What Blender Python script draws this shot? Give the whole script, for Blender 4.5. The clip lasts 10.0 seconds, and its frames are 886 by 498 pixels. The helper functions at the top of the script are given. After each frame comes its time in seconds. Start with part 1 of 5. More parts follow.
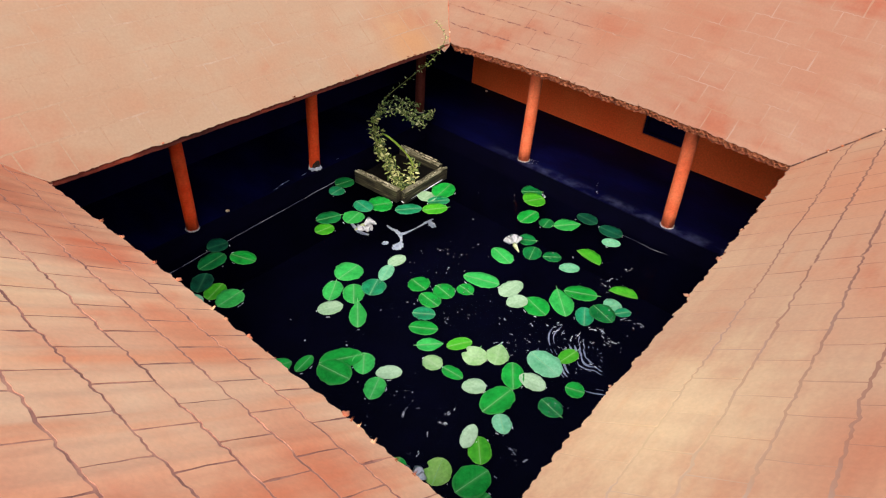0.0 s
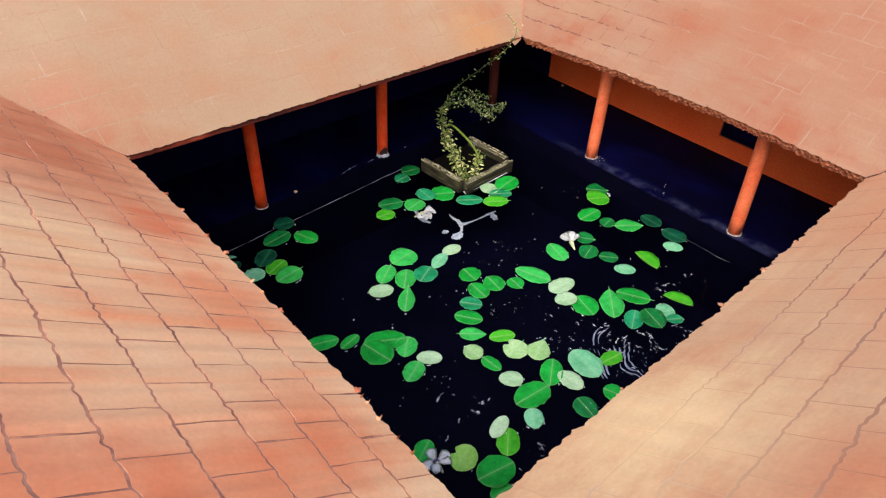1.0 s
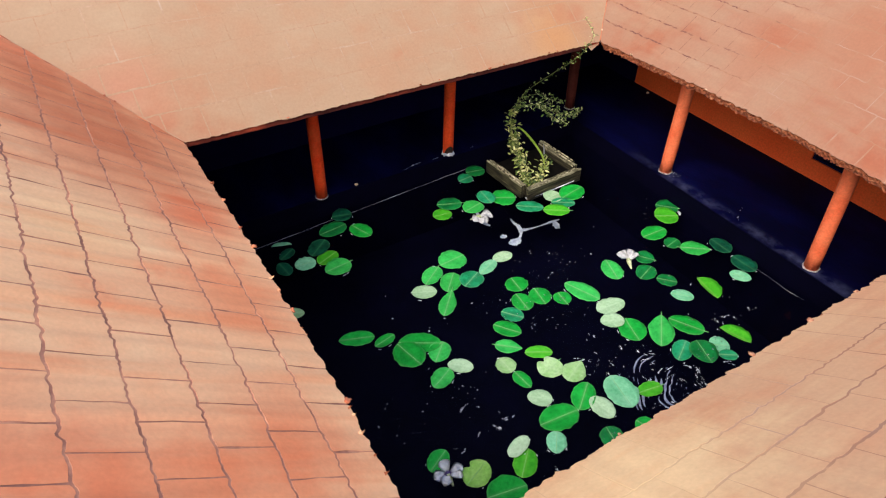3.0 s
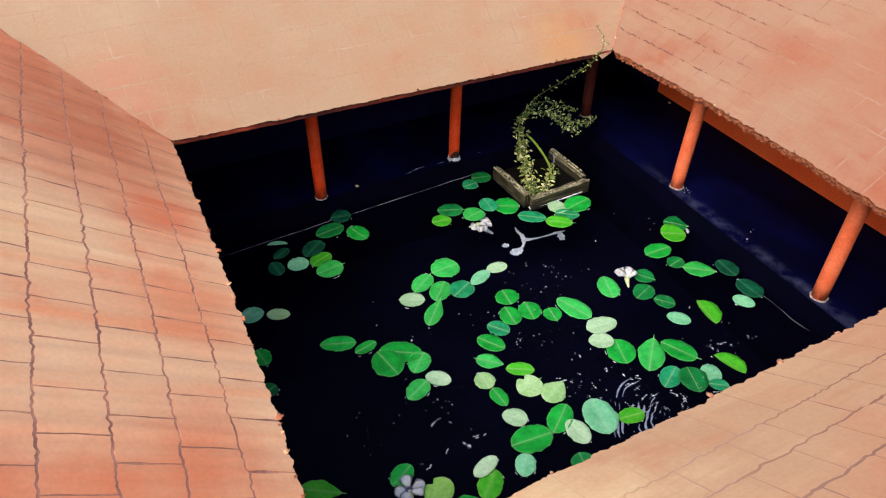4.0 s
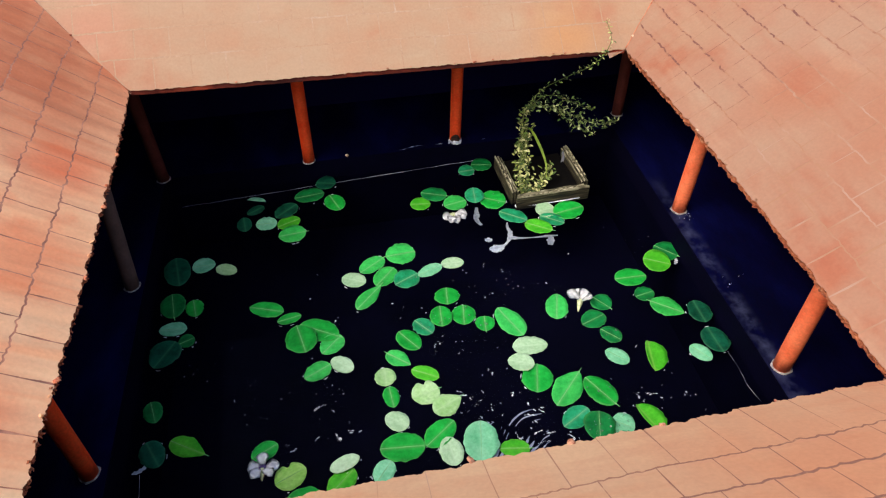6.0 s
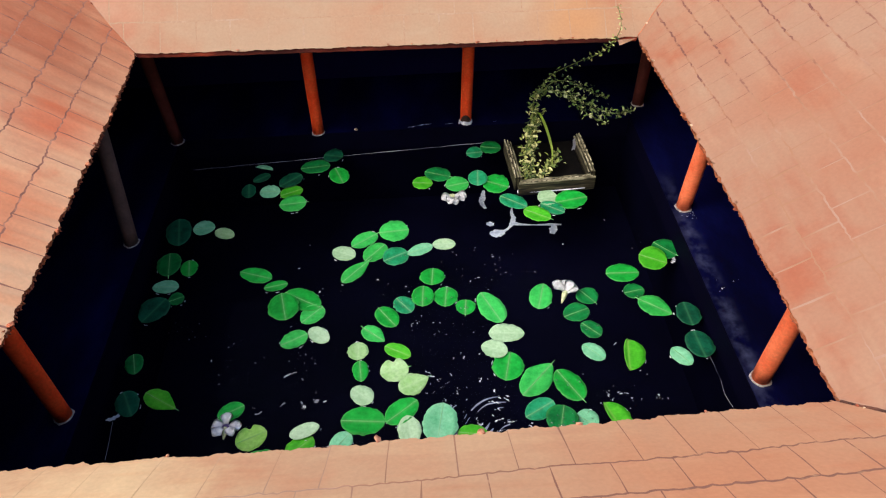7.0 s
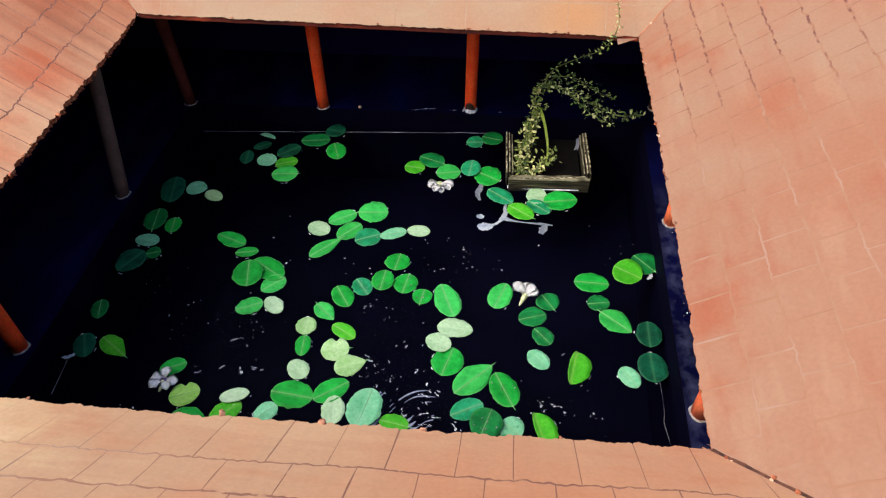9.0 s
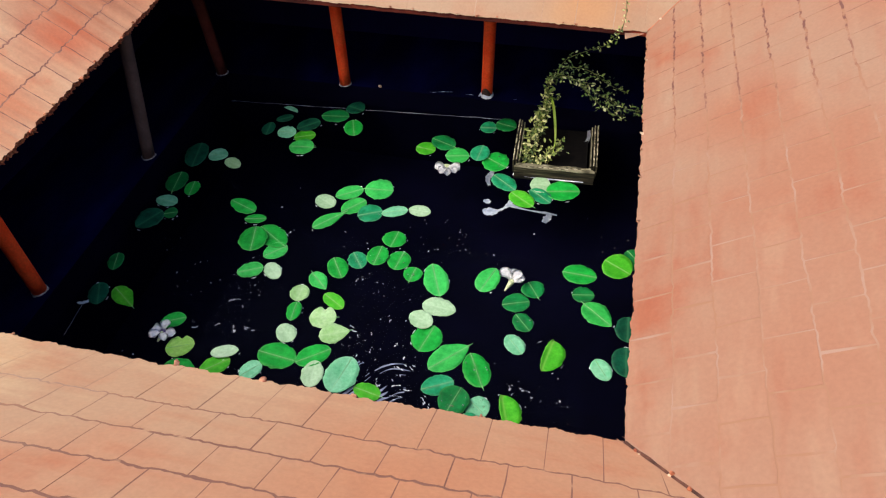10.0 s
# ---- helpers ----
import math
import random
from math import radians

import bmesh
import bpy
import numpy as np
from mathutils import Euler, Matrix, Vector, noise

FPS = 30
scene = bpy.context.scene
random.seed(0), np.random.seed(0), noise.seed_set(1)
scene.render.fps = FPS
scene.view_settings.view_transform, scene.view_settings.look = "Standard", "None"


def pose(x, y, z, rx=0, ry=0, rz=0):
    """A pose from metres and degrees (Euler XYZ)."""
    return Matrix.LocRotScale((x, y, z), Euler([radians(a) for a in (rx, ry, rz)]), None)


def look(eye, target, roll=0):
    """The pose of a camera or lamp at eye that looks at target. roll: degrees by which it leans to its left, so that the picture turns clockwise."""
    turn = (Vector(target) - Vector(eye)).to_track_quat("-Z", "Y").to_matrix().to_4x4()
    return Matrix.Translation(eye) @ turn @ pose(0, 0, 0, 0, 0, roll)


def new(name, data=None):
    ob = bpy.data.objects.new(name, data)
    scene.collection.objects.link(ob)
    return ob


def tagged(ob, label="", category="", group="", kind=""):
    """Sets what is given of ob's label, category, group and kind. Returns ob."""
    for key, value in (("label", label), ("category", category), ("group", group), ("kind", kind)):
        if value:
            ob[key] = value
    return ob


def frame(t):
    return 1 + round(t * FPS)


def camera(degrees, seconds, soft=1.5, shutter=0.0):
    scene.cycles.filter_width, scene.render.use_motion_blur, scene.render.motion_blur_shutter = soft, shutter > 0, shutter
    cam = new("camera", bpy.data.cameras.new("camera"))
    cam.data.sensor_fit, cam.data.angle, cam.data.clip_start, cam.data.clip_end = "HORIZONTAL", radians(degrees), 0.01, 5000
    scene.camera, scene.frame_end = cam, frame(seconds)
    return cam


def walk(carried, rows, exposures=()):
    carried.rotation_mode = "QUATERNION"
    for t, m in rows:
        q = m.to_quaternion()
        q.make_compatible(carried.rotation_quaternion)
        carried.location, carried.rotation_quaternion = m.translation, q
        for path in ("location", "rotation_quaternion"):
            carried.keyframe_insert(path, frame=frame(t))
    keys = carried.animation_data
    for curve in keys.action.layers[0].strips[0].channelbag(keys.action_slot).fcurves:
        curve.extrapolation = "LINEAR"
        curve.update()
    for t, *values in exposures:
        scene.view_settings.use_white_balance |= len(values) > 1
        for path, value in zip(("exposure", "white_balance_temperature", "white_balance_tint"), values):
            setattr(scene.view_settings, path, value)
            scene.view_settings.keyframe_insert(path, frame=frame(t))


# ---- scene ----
cam = camera(67.8, 10.0, 1.2)
PATH = [
    (0, (-0.136, -0.065, 0.48), (1.101, 0.921, -0.743), 4.0),
    (0.5, (-0.128, -0.082, 0.483), (1.018, 1.001, -0.748), 2.6),
    (1, (-0.114, -0.099, 0.488), (0.921, 1.064, -0.768), 1.8),
    (1.5, (-0.101, -0.109, 0.489), (0.846, 1.11, -0.783), 1.2),
    (2, (-0.091, -0.108, 0.492), (0.814, 1.139, -0.782), 0.7),
    (2.5, (-0.079, -0.11, 0.494), (0.766, 1.173, -0.787), 0.4),
    (4, (-0.001, -0.127, 0.5), (0.661, 1.243, -0.797), -0.1),
    (4.5, (0.044, -0.13, 0.499), (0.614, 1.263, -0.819), -0.5),
    (5, (0.101, -0.136, 0.503), (0.56, 1.271, -0.842), -0.6),
    (5.5, (0.154, -0.143, 0.511), (0.492, 1.264, -0.87), -0.5),
    (6.8, (0.262, -0.157, 0.513), (0.354, 1.251, -0.904), -1.7),
    (7, (0.274, -0.157, 0.511), (0.328, 1.235, -0.925), -1.7),
    (7.5, (0.294, -0.155, 0.511), (0.309, 1.227, -0.934), -0.9),
    (8, (0.319, -0.153, 0.51), (0.293, 1.229, -0.936), -0.6),
    (8.5, (0.357, -0.15, 0.506), (0.267, 1.219, -0.949), -0.5),
    (9, (0.392, -0.144, 0.506), (0.194, 1.204, -0.959), -2.4),
    (9.5, (0.427, -0.145, 0.512), (0.173, 1.179, -0.965), -1.5),
    (10, (0.459, -0.145, 0.518), (0.094, 1.129, -0.979), -3.6),
]
walk(cam, [(t, look(eye, target, roll)) for t, eye, target, roll in PATH])

# ---- light ----
world = bpy.data.worlds.new("sky")
scene.world = world
world.use_nodes = True
wn = world.node_tree.nodes
sky = wn.new("ShaderNodeTexSky")
sky.sky_type = "NISHITA"
sky.sun_disc = False
sky.sun_elevation = radians(52)
sky.sun_rotation = radians(-116)
sky.dust_density = 6.0
sky.air_density = 1.0
wn["Background"].inputs["Strength"].default_value = 0.315
world.node_tree.links.new(sky.outputs[0], wn["Background"].inputs["Color"])

sun_data = bpy.data.lights.new("sun", "SUN")
sun_data.energy = 0.62
sun_data.angle = radians(48)
sun_data.color = (1.0, 0.94, 0.86)
sun = new("sun", sun_data)
sun.matrix_world = look((-0.83, -0.28, 1.54), (0.25, 0.25, 0.0))
scene.view_settings.exposure = -0.08


# ---- materials ----
def nodes_of(name):
    m = bpy.data.materials.new(name)
    m.use_nodes = True
    nt = m.node_tree
    return m, nt, nt.nodes["Principled BSDF"]


def add(nt, kind, **values):
    n = nt.nodes.new(kind)
    for k, v in values.items():
        n.inputs[k.replace("_", " ")].default_value = v
    return n


def ramp_of(nt, fac, stops):
    r = nt.nodes.new("ShaderNodeValToRGB")
    while len(r.color_ramp.elements) < len(stops):
        r.color_ramp.elements.new(0.5)
    for e, (p, c) in zip(r.color_ramp.elements, stops):
        e.position, e.color = p, (*c, 1)
    nt.links.new(fac, r.inputs[0])
    return r.outputs[0]


def mix_of(nt, fac, a, b, mode="MIX"):
    m = nt.nodes.new("ShaderNodeMix")
    m.data_type, m.blend_type = "RGBA", mode
    for sock, v in ((m.inputs[0], fac), (m.inputs[6], a), (m.inputs[7], b)):
        if isinstance(v, (int, float)):
            sock.default_value = v
        elif isinstance(v, tuple):
            sock.default_value = (*v, 1)
        else:
            nt.links.new(v, sock)
    return m.outputs[2]


def bump_of(nt, bsdf, height, strength, distance):
    b = add(nt, "ShaderNodeBump", Strength=strength, Distance=distance)
    nt.links.new(height, b.inputs["Height"])
    nt.links.new(b.outputs[0], bsdf.inputs["Normal"])


def noise_of(nt, coord, scale, detail=4.0, rough=0.55):
    n = add(nt, "ShaderNodeTexNoise", Scale=scale, Detail=detail, Roughness=rough)
    nt.links.new(coord, n.inputs["Vector"])
    return n.outputs[0]


def grained(name, stops, scale=30.0, fine=400.0, rough=0.7, bump=0.3, distance=0.0004, random_tone=0.0, spec=0.4, streak=None):
    """Two scales of noise over world position, with fine relief."""
    m, nt, bsdf = nodes_of(name)
    geo = nt.nodes.new("ShaderNodeNewGeometry")
    at = geo.outputs["Position"]
    if streak:
        mp = nt.nodes.new("ShaderNodeMapping")
        mp.inputs["Scale"].default_value = streak
        nt.links.new(at, mp.inputs[0])
        at = mp.outputs[0]
    big = noise_of(nt, at, scale)
    small = noise_of(nt, at, fine, 3.0)
    col = ramp_of(nt, big, stops)
    grey = ramp_of(nt, small, [(0.25, (0.82, 0.82, 0.82)), (0.75, (1.12, 1.12, 1.12))])
    col = mix_of(nt, 1.0, col, grey, "MULTIPLY")
    if random_tone:
        info = nt.nodes.new("ShaderNodeObjectInfo")
        tone = ramp_of(nt, info.outputs["Random"], [(0.0, (1 - random_tone,) * 3), (1.0, (1 + random_tone,) * 3)])
        col = mix_of(nt, 1.0, col, tone, "MULTIPLY")
    nt.links.new(col, bsdf.inputs["Base Color"])
    bsdf.inputs["Roughness"].default_value = rough
    bsdf.inputs["Specular IOR Level"].default_value = spec
    bump_of(nt, bsdf, small, bump, distance)
    return m


def brushed_spots(nt, at, patch, col, spots, depth):
    """Soft-edged spots of another paint: place, reach, colour."""
    for place, reach, colour in spots:
        far = nt.nodes.new("ShaderNodeVectorMath")
        far.operation = "DISTANCE"
        nt.links.new(at, far.inputs[0])
        far.inputs[1].default_value = place
        soft = nt.nodes.new("ShaderNodeMath")
        soft.operation = "MULTIPLY_ADD"
        soft.inputs[1].default_value = reach * 1.0
        nt.links.new(patch, soft.inputs[0])
        nt.links.new(far.outputs["Value"], soft.inputs[2])
        fall = nt.nodes.new("ShaderNodeMapRange")
        fall.interpolation_type = "SMOOTHSTEP"
        for i, v in ((1, reach * 0.4), (2, reach * 1.75), (3, 0.9), (4, 0.0)):
            fall.inputs[i].default_value = v
        nt.links.new(soft.outputs[0], fall.inputs[0])
        col = mix_of(nt, fall.outputs[0], col, tuple(depth * c for c in colour))
    return col


def tile_paint(name, pale, mid, red, shift=0.0, spots=(), depth=0.78, strokes=None):
    """Salmon paint on card: cloudy bleached and red worn areas, brushed-on spots (place, reach, colour), a tone of its
    own for each tile. depth scales the paint to offset the light on its slope.
    """
    m, nt, bsdf = nodes_of(name)
    geo = nt.nodes.new("ShaderNodeNewGeometry")
    info = nt.nodes.new("ShaderNodeObjectInfo")
    at = geo.outputs["Position"]
    big = noise_of(nt, at, 7.0, 3.0, 0.6)
    patch = noise_of(nt, at, 34.0, 4.0, 0.6)
    fine = noise_of(nt, at, 420.0, 3.0, 0.6)
    sum_ = nt.nodes.new("ShaderNodeMath")
    sum_.operation = "MULTIPLY_ADD"
    sum_.inputs[1].default_value = 0.45
    nt.links.new(patch, sum_.inputs[0])
    nt.links.new(big, sum_.inputs[2])
    tone = nt.nodes.new("ShaderNodeMath")
    tone.operation = "MULTIPLY_ADD"
    tone.inputs[1].default_value = 0.03
    nt.links.new(info.outputs["Random"], tone.inputs[0])
    nt.links.new(sum_.outputs[0], tone.inputs[2])
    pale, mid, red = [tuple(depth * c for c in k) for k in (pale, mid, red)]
    col = ramp_of(nt, tone.outputs[0], [(0.58 + shift, pale), (0.78 + shift, mid), (1.02 + shift, red)])
    col = brushed_spots(nt, at, patch, col, spots, depth)
    # Pale and red brush strokes, which also paint in the shading of card ribs.
    if strokes:
        mp = nt.nodes.new("ShaderNodeMapping")
        mp.inputs["Scale"].default_value = strokes[0]
        nt.links.new(at, mp.inputs[0])
        lines = noise_of(nt, mp.outputs[0], 1.0, 3.0, 0.6)
        pale_line, red_line = strokes[1]
        col = mix_of(nt, 1.0, col, ramp_of(nt, lines, [(0.30, red_line), (0.46, (1.0, 1.0, 1.0)), (0.56, (1.0, 1.0, 1.0)), (0.68, pale_line)]), "MULTIPLY")
    grey = ramp_of(nt, fine, [(0.3, (0.94, 0.94, 0.94)), (0.7, (1.05, 1.05, 1.05))])
    col = mix_of(nt, 1.0, col, grey, "MULTIPLY")
    nt.links.new(col, bsdf.inputs["Base Color"])
    bsdf.inputs["Roughness"].default_value = 0.6
    bsdf.inputs["Specular IOR Level"].default_value = 0.3
    bump_of(nt, bsdf, fine, 0.25, 0.0003)
    return m


PALE = (0.565, 0.375, 0.235)
# Each roof's depth evens out its slope's light: west painted brighter, east darker.
M_TILE_LEFT = tile_paint("painted_tile_west_brightened", (0.67, 0.42, 0.245), (0.67, 0.355, 0.195), (0.64, 0.23, 0.11), 0.08,
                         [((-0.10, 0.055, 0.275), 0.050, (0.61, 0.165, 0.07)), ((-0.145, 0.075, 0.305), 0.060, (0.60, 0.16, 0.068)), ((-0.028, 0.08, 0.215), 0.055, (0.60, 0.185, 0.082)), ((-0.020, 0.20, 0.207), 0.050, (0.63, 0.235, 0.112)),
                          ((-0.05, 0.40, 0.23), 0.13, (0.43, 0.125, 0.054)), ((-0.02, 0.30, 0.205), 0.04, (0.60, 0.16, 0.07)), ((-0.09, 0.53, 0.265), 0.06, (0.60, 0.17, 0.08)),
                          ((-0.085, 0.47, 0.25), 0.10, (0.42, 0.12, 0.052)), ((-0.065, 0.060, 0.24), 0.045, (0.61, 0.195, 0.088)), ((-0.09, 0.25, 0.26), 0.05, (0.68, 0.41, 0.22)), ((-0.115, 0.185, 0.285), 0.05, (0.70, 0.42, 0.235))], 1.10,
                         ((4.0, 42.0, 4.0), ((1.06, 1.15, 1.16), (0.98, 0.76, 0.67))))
M_TILE_FAR = tile_paint("painted_tile_north_darkened", PALE, (0.575, 0.335, 0.20), (0.56, 0.25, 0.14), 0.08,
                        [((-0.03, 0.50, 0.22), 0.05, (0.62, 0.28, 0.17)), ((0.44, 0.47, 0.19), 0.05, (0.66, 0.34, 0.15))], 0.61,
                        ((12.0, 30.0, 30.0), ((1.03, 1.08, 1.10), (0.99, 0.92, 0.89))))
M_TILE_RIGHT = tile_paint("painted_tile_rosy_darkened", (0.575, 0.34, 0.22), (0.575, 0.288, 0.178), (0.56, 0.19, 0.098), 0.05,
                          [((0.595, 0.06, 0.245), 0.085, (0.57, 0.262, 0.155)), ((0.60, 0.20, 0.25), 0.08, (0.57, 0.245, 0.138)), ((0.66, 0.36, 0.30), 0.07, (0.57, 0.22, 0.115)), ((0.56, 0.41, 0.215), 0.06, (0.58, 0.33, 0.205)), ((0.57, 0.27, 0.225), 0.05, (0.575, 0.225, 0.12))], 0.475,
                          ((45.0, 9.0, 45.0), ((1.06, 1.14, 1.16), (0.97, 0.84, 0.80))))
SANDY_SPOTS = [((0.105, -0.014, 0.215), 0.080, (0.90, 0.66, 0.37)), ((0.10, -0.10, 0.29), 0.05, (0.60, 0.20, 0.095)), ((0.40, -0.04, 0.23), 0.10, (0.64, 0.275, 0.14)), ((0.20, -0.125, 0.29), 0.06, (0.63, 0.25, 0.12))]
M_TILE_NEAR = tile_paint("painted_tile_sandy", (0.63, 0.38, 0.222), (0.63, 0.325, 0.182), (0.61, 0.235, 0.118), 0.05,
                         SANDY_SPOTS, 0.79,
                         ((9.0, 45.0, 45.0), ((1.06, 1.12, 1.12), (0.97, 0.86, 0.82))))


def joint_paint(name, tile, pale, dark, way, start, end, scale, solid=0.0, spots=(), depth=1.0):
    """Brushed joints that fade in and out along a roof: greyish strokes at one end, broken dark ones at the other."""
    m, nt, bsdf = nodes_of(name)
    geo = nt.nodes.new("ShaderNodeNewGeometry")
    at = geo.outputs["Position"]
    patch = noise_of(nt, at, scale, 4.0, 0.6)
    dash = noise_of(nt, at, scale * 4.0, 3.0, 0.6)
    strokes = ramp_of(nt, patch, [(0.46, tile), (0.64, pale)])
    dashes = ramp_of(nt, dash, [(0.38 + solid, dark), (0.50 + solid, tile)])
    along = nt.nodes.new("ShaderNodeVectorMath")
    along.operation = "DOT_PRODUCT"
    nt.links.new(at, along.inputs[0])
    along.inputs[1].default_value = way
    fade = nt.nodes.new("ShaderNodeMapRange")
    for k, v in ((1, start), (2, end), (3, 0.0), (4, 1.0)):
        fade.inputs[k].default_value = v
    nt.links.new(along.outputs["Value"], fade.inputs[0])
    col = mix_of(nt, fade.outputs[0], brushed_spots(nt, at, patch, strokes, spots, depth), dashes)
    nt.links.new(col, bsdf.inputs["Base Color"])
    bsdf.inputs["Roughness"].default_value = 0.75
    bsdf.inputs["Specular IOR Level"].default_value = 0.2
    return m


M_JOINT_DARK = grained("joint_grey_brown", [(0.36, (0.26, 0.122, 0.093)), (0.50, (0.38, 0.18, 0.130)), (0.64, (0.53, 0.265, 0.175))], 70, spec=0.1)
M_JOINT_RED = joint_paint("joint_faded_strokes", (0.475, 0.275, 0.165), (0.49, 0.34, 0.245), (0.24, 0.115, 0.082), (1.0, -1.5, 0.0), 0.14, 0.36, 26.0, 0.22, SANDY_SPOTS, 0.70)
M_JOINT_PALE = grained("joint_pale_grout", [(0.46, (0.345, 0.212, 0.128)), (0.60, (0.36, 0.235, 0.152)), (0.72, (0.40, 0.30, 0.225))], 24)
M_JOINT_MIXED = joint_paint("joint_patchy_grout", (0.272, 0.142, 0.086), (0.30, 0.19, 0.142), (0.14, 0.06, 0.048), (0.0, 1.0, 0.0), 0.24, 0.34, 24.0, 0.04)
M_CARD = grained("torn_cardboard", [(0.3, (0.20, 0.045, 0.022)), (0.7, (0.36, 0.10, 0.05))], 90, rough=0.9)
M_FLUTE = grained("corrugated_card", [(0.3, (0.16, 0.040, 0.020)), (0.55, (0.40, 0.125, 0.055)), (0.75, (0.56, 0.25, 0.13))], 160, rough=0.9)
# Eave-edge card with the shade below the tiles put into its maroon.
M_FASCIA = grained("maroon_card_edge_shaded", [(0.32, (0.045, 0.006, 0.004)), (0.54, (0.14, 0.020, 0.010)), (0.70, (0.50, 0.08, 0.033))], 90, rough=0.9, streak=(0.18, 1.0, 1.0))
M_CARD_EDGE = grained("red_torn_paper", [(0.3, (0.42, 0.10, 0.05)), (0.7, (0.60, 0.24, 0.12))], 120, rough=0.85)
M_CLUMP = grained("crumpled_salmon_paper", [(0.35, (0.26, 0.07, 0.04)), (0.62, (0.50, 0.28, 0.17))], 420, rough=0.85)
M_SCRAP = grained("cream_torn_paper", [(0.3, (0.55, 0.38, 0.24)), (0.7, (0.72, 0.58, 0.42))], 120, rough=0.85)
M_FLAP = grained("peach_torn_card", [(0.3, (0.52, 0.28, 0.18)), (0.7, (0.66, 0.42, 0.30))], 120, rough=0.85)
M_COLUMN = grained("red_oxide_paint", [(0.3, (0.86, 0.060, 0.012)), (0.7, (0.93, 0.115, 0.032))], 70, rough=0.55, bump=0.25, spec=0.1)
M_HOLLOW_SHADE = grained("hollow_shade", [(0.35, (0.004, 0.003, 0.003)), (0.7, (0.05, 0.022, 0.014))], 200, rough=0.9)
M_COLUMN_GREY = grained("dark_grey_brown_card", [(0.3, (0.080, 0.046, 0.040)), (0.7, (0.13, 0.078, 0.064))], 70, rough=0.8)
# Salmon column paint, made paler to hold the strong light from the west.
M_COLUMN_LIT = grained("lit_salmon_paint", [(0.3, (0.80, 0.150, 0.062)), (0.7, (0.88, 0.22, 0.10))], 70, rough=0.6, spec=0.1)
# The red column paint with deep gallery shade put into its colour.
M_COLUMN_SHADED = grained("shaded_red_paint", [(0.3, (0.085, 0.020, 0.016)), (0.7, (0.13, 0.032, 0.024))], 70, rough=0.7, spec=0.1)
M_CRUST = grained("dry_glue_crust", [(0.3, (0.10, 0.08, 0.08)), (0.7, (0.55, 0.50, 0.48))], 260, rough=0.8)
M_FLOOR = grained("black_blue_plastic", [(0.38, (0.0006, 0.0008, 0.012)), (0.56, (0.0010, 0.0014, 0.024)), (0.72, (0.002, 0.003, 0.042))],
                  24, 300, rough=0.6, bump=0.4, spec=0.05, streak=(1.0, 0.45, 1.0))


def scuff_floor(m, x, reach, colour):
    """Pale dusty scuffs along a line of the floor."""
    nt = m.node_tree
    bsdf = nt.nodes["Principled BSDF"]
    old = bsdf.inputs["Base Color"].links[0].from_socket
    geo = nt.nodes.new("ShaderNodeNewGeometry")
    sep = nt.nodes.new("ShaderNodeSeparateXYZ")
    nt.links.new(geo.outputs["Position"], sep.inputs[0])
    away = nt.nodes.new("ShaderNodeMath")
    away.operation = "SUBTRACT"
    away.inputs[1].default_value = x
    nt.links.new(sep.outputs["X"], away.inputs[0])
    dist = nt.nodes.new("ShaderNodeMath")
    dist.operation = "ABSOLUTE"
    nt.links.new(away.outputs[0], dist.inputs[0])
    fall = nt.nodes.new("ShaderNodeMapRange")
    fall.interpolation_type = "SMOOTHSTEP"
    for i, v in ((1, 0.0), (2, reach), (3, 1.0), (4, 0.0)):
        fall.inputs[i].default_value = v
    nt.links.new(dist.outputs[0], fall.inputs[0])
    smear = ramp_of(nt, noise_of(nt, geo.outputs["Position"], 36.0, 6.0, 0.62), [(0.44, (0, 0, 0)), (0.80, (1, 1, 1))])
    fac = nt.nodes.new("ShaderNodeMath")
    fac.operation = "MULTIPLY"
    nt.links.new(fall.outputs[0], fac.inputs[0])
    nt.links.new(smear, fac.inputs[1])
    ends = nt.nodes.new("ShaderNodeMapRange")
    ends.interpolation_type = "SMOOTHSTEP"
    for i, v in ((1, 0.34), (2, 0.43), (3, 1.0), (4, 0.0)):
        ends.inputs[i].default_value = v
    nt.links.new(sep.outputs["Y"], ends.inputs[0])
    both = nt.nodes.new("ShaderNodeMath")
    both.operation = "MULTIPLY"
    nt.links.new(fac.outputs[0], both.inputs[0])
    nt.links.new(ends.outputs[0], both.inputs[1])
    nt.links.new(mix_of(nt, both.outputs[0], old, colour), bsdf.inputs["Base Color"])


scuff_floor(M_FLOOR, 0.549, 0.014, (0.06, 0.07, 0.15))
M_DARK_WALL = grained("near_black_card", [(0.3, (0.0022, 0.0014, 0.024)), (0.7, (0.0035, 0.0022, 0.038))], 30, rough=0.8, spec=0.1)
M_BED = grained("black_pond_plastic", [(0.3, (0.0007, 0.0006, 0.006)), (0.7, (0.0012, 0.0010, 0.010))], 30, rough=0.7, spec=0.05)
M_ORANGE = grained("orange_wall_paint", [(0.3, (0.92, 0.125, 0.030)), (0.7, (0.96, 0.17, 0.045))], 14, rough=0.75, spec=0.1)
M_GROUND = grained("pale_packed_earth", [(0.3, (0.20, 0.15, 0.11)), (0.7, (0.30, 0.24, 0.18))], 3, 60, rough=0.9, distance=0.004)
M_WOOD = grained("weathered_wood", [(0.38, (0.006, 0.0055, 0.003)), (0.50, (0.028, 0.025, 0.012)), (0.60, (0.060, 0.054, 0.027)), (0.72, (0.16, 0.145, 0.09))],
                 170, 900, rough=0.8, bump=0.9, random_tone=0.5, streak=(0.20, 0.20, 2.6))
